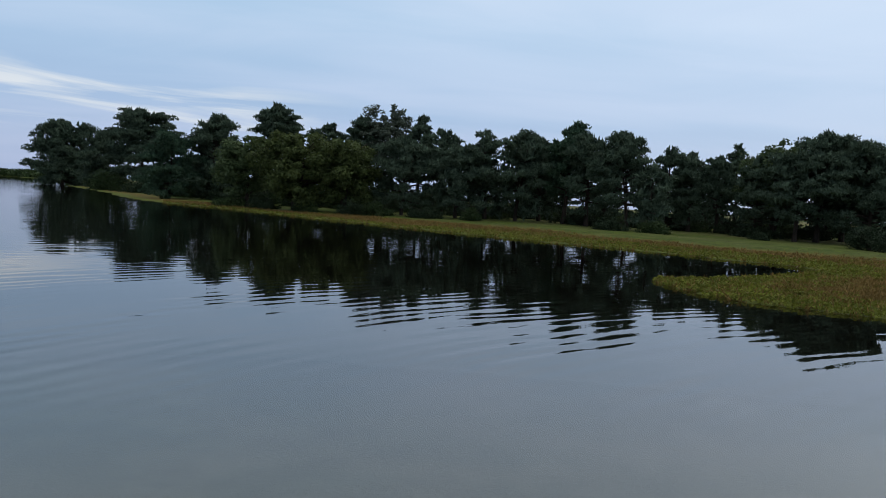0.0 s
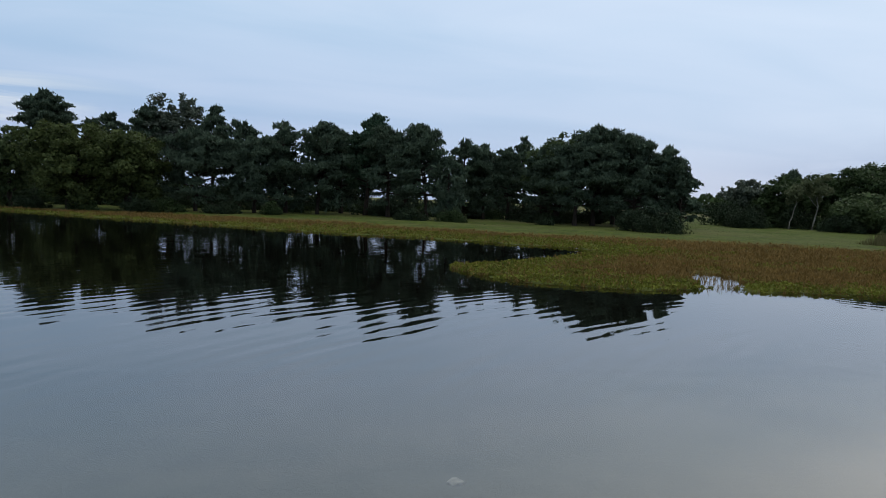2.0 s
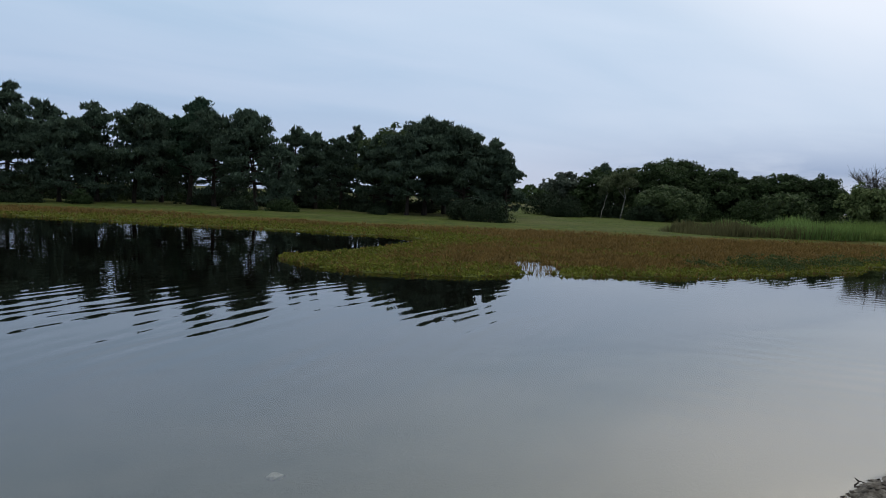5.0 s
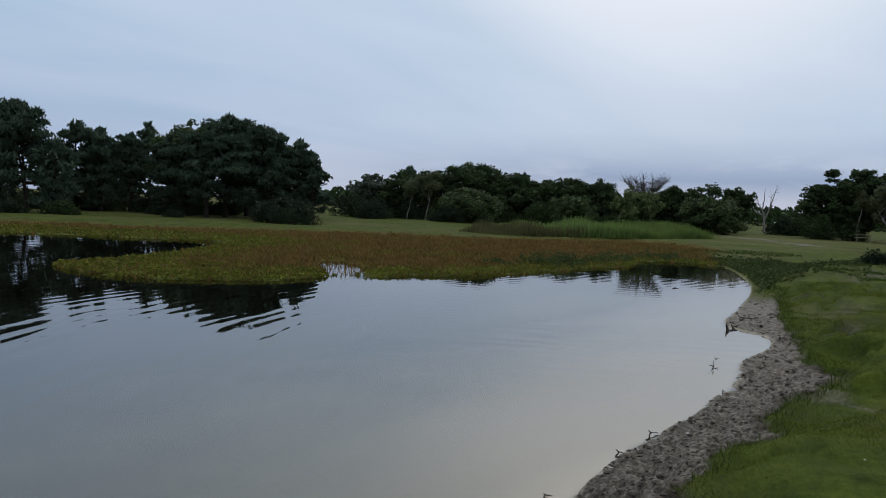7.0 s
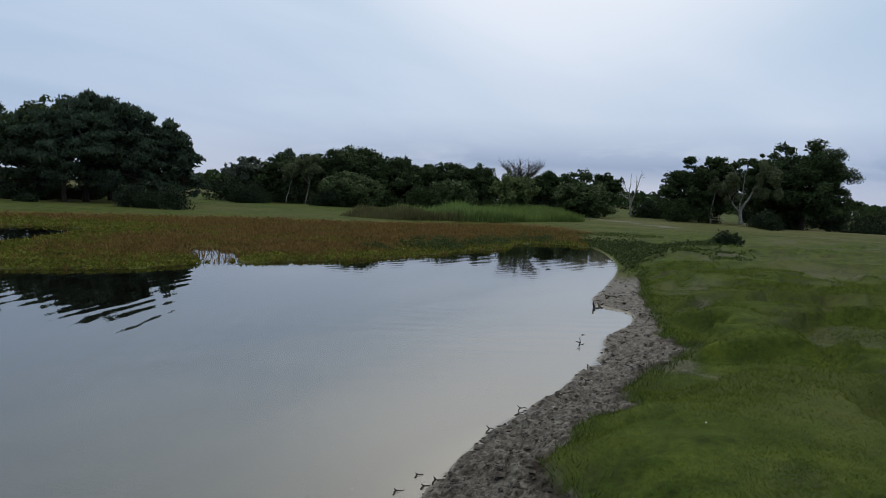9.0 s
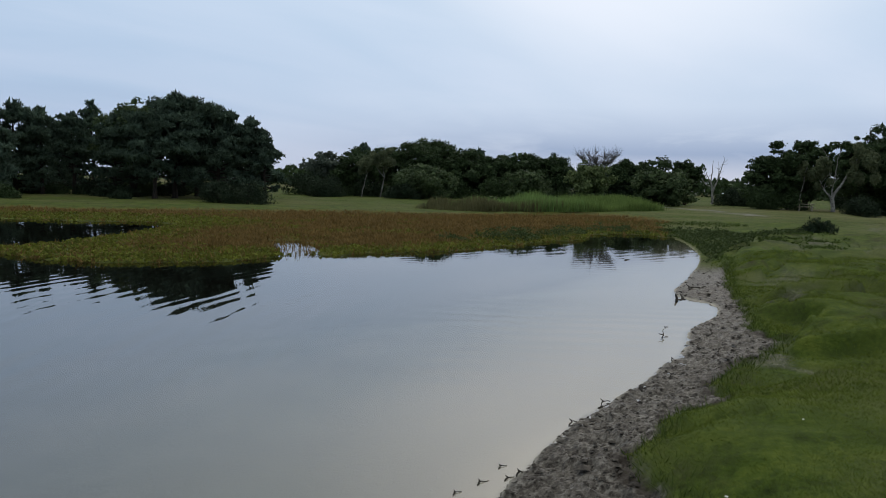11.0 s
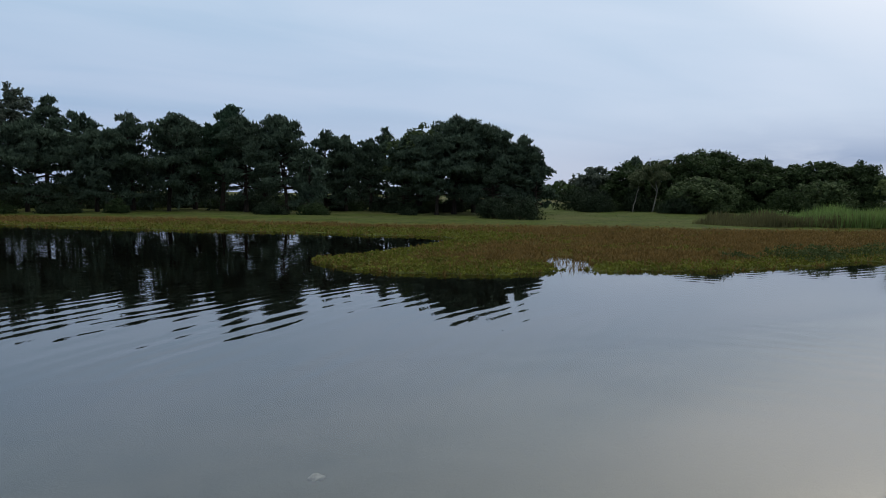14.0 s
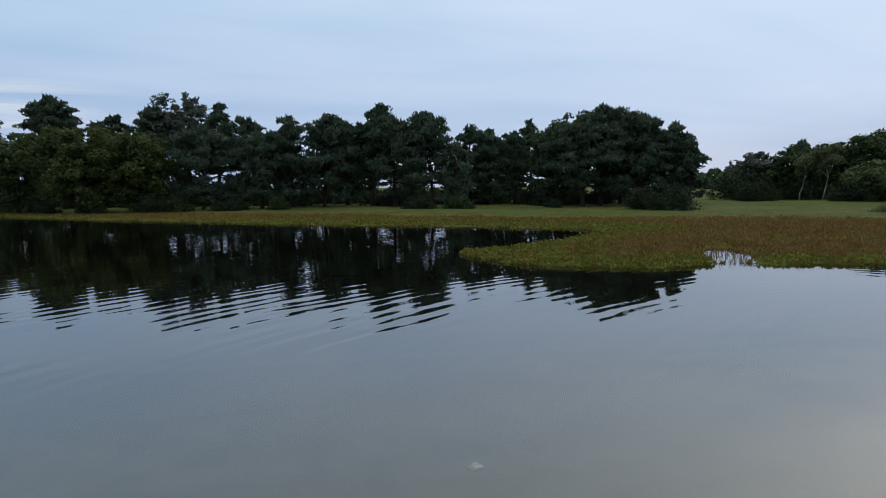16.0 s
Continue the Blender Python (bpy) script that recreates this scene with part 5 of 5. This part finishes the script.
# pebbles on the silt and flecks of drift where the shallows begin
gp = np.random.default_rng(12)
for i, (px, py) in enumerate(((3.78, 3.32), (3.46, 3.41), (3.62, 3.30), (3.30, 3.55), (3.95, 3.42), (3.70, 3.60), (4.1, 3.5), (3.4, 3.2))):
    lump(px, py, ground_z(px, py) + 0.004, 0.007 + 0.006 * gp.random(), PALE_STONE, "pebble", "small pale pebble on the silt in the shallows", "stone", 30 + i)
for i, (px, py, k) in enumerate(((3.98, 3.08, 1.0), (3.75, 3.10, 0.7), (3.34, 2.95, 1.2), (4.30, 3.14, 0.8), (4.17, 2.99, 0.9), (10.2, 4.45, 0.9))):
    twig(px, py, [[(0, 0, 0.004), (0.05 * k, 0.012, 0.010), (0.11 * k, -0.01, 0.004)], [(0.05 * k, 0.012, 0.010), (0.07 * k, 0.05 * k, 0.012)]], 0.006, "dark fleck of drift wood at the water's edge", 50 + i, name="driftwood", z=max(ground_z(px, py), -0.002))


def picnic_table(az, dist):
    x, y = away(az, dist)
    wood = bark_material("weathered_wood", (0.16, 0.13, 0.10), (0.32, 0.28, 0.23), 5, 0.3)
    table = thing("picnic_table", x, y, ground_z(x, y), "weathered wooden picnic table on the turf beneath oaks", "picnic table", turn=20)

    def board(name, size, at, tilt=0):
        bm = bmesh.new()
        bmesh.ops.create_cube(bm, size=1)
        bmesh.ops.scale(bm, vec=size, verts=bm.verts)
        bmesh.ops.bevel(bm, geom=bm.edges[:], offset=0.006, segments=1, affect="EDGES")
        me = bpy.data.meshes.new(name)
        bm.to_mesh(me)
        bm.free()
        me.materials.append(wood)
        ob = part(name, me, table)
        ob.matrix_local = pose(*at, 0, tilt, 0)

    for k in range(4):
        board("plank", (0.17, 1.7, 0.04), (-0.27 + 0.18 * k, 0, 0.74))
    for s in (-1, 1):
        board("bench", (0.26, 1.7, 0.04), (0.68 * s, 0, 0.45))
        for e in (-0.6, 0.6):
            board("leg", (0.09, 0.05, 0.84), (0.36 * s, e, 0.36), -24 * s)
    for e in (-0.6, 0.6):
        board("rail", (1.5, 0.05, 0.09), (0, e + 0.05, 0.40))


picnic_table(76.45, 84)
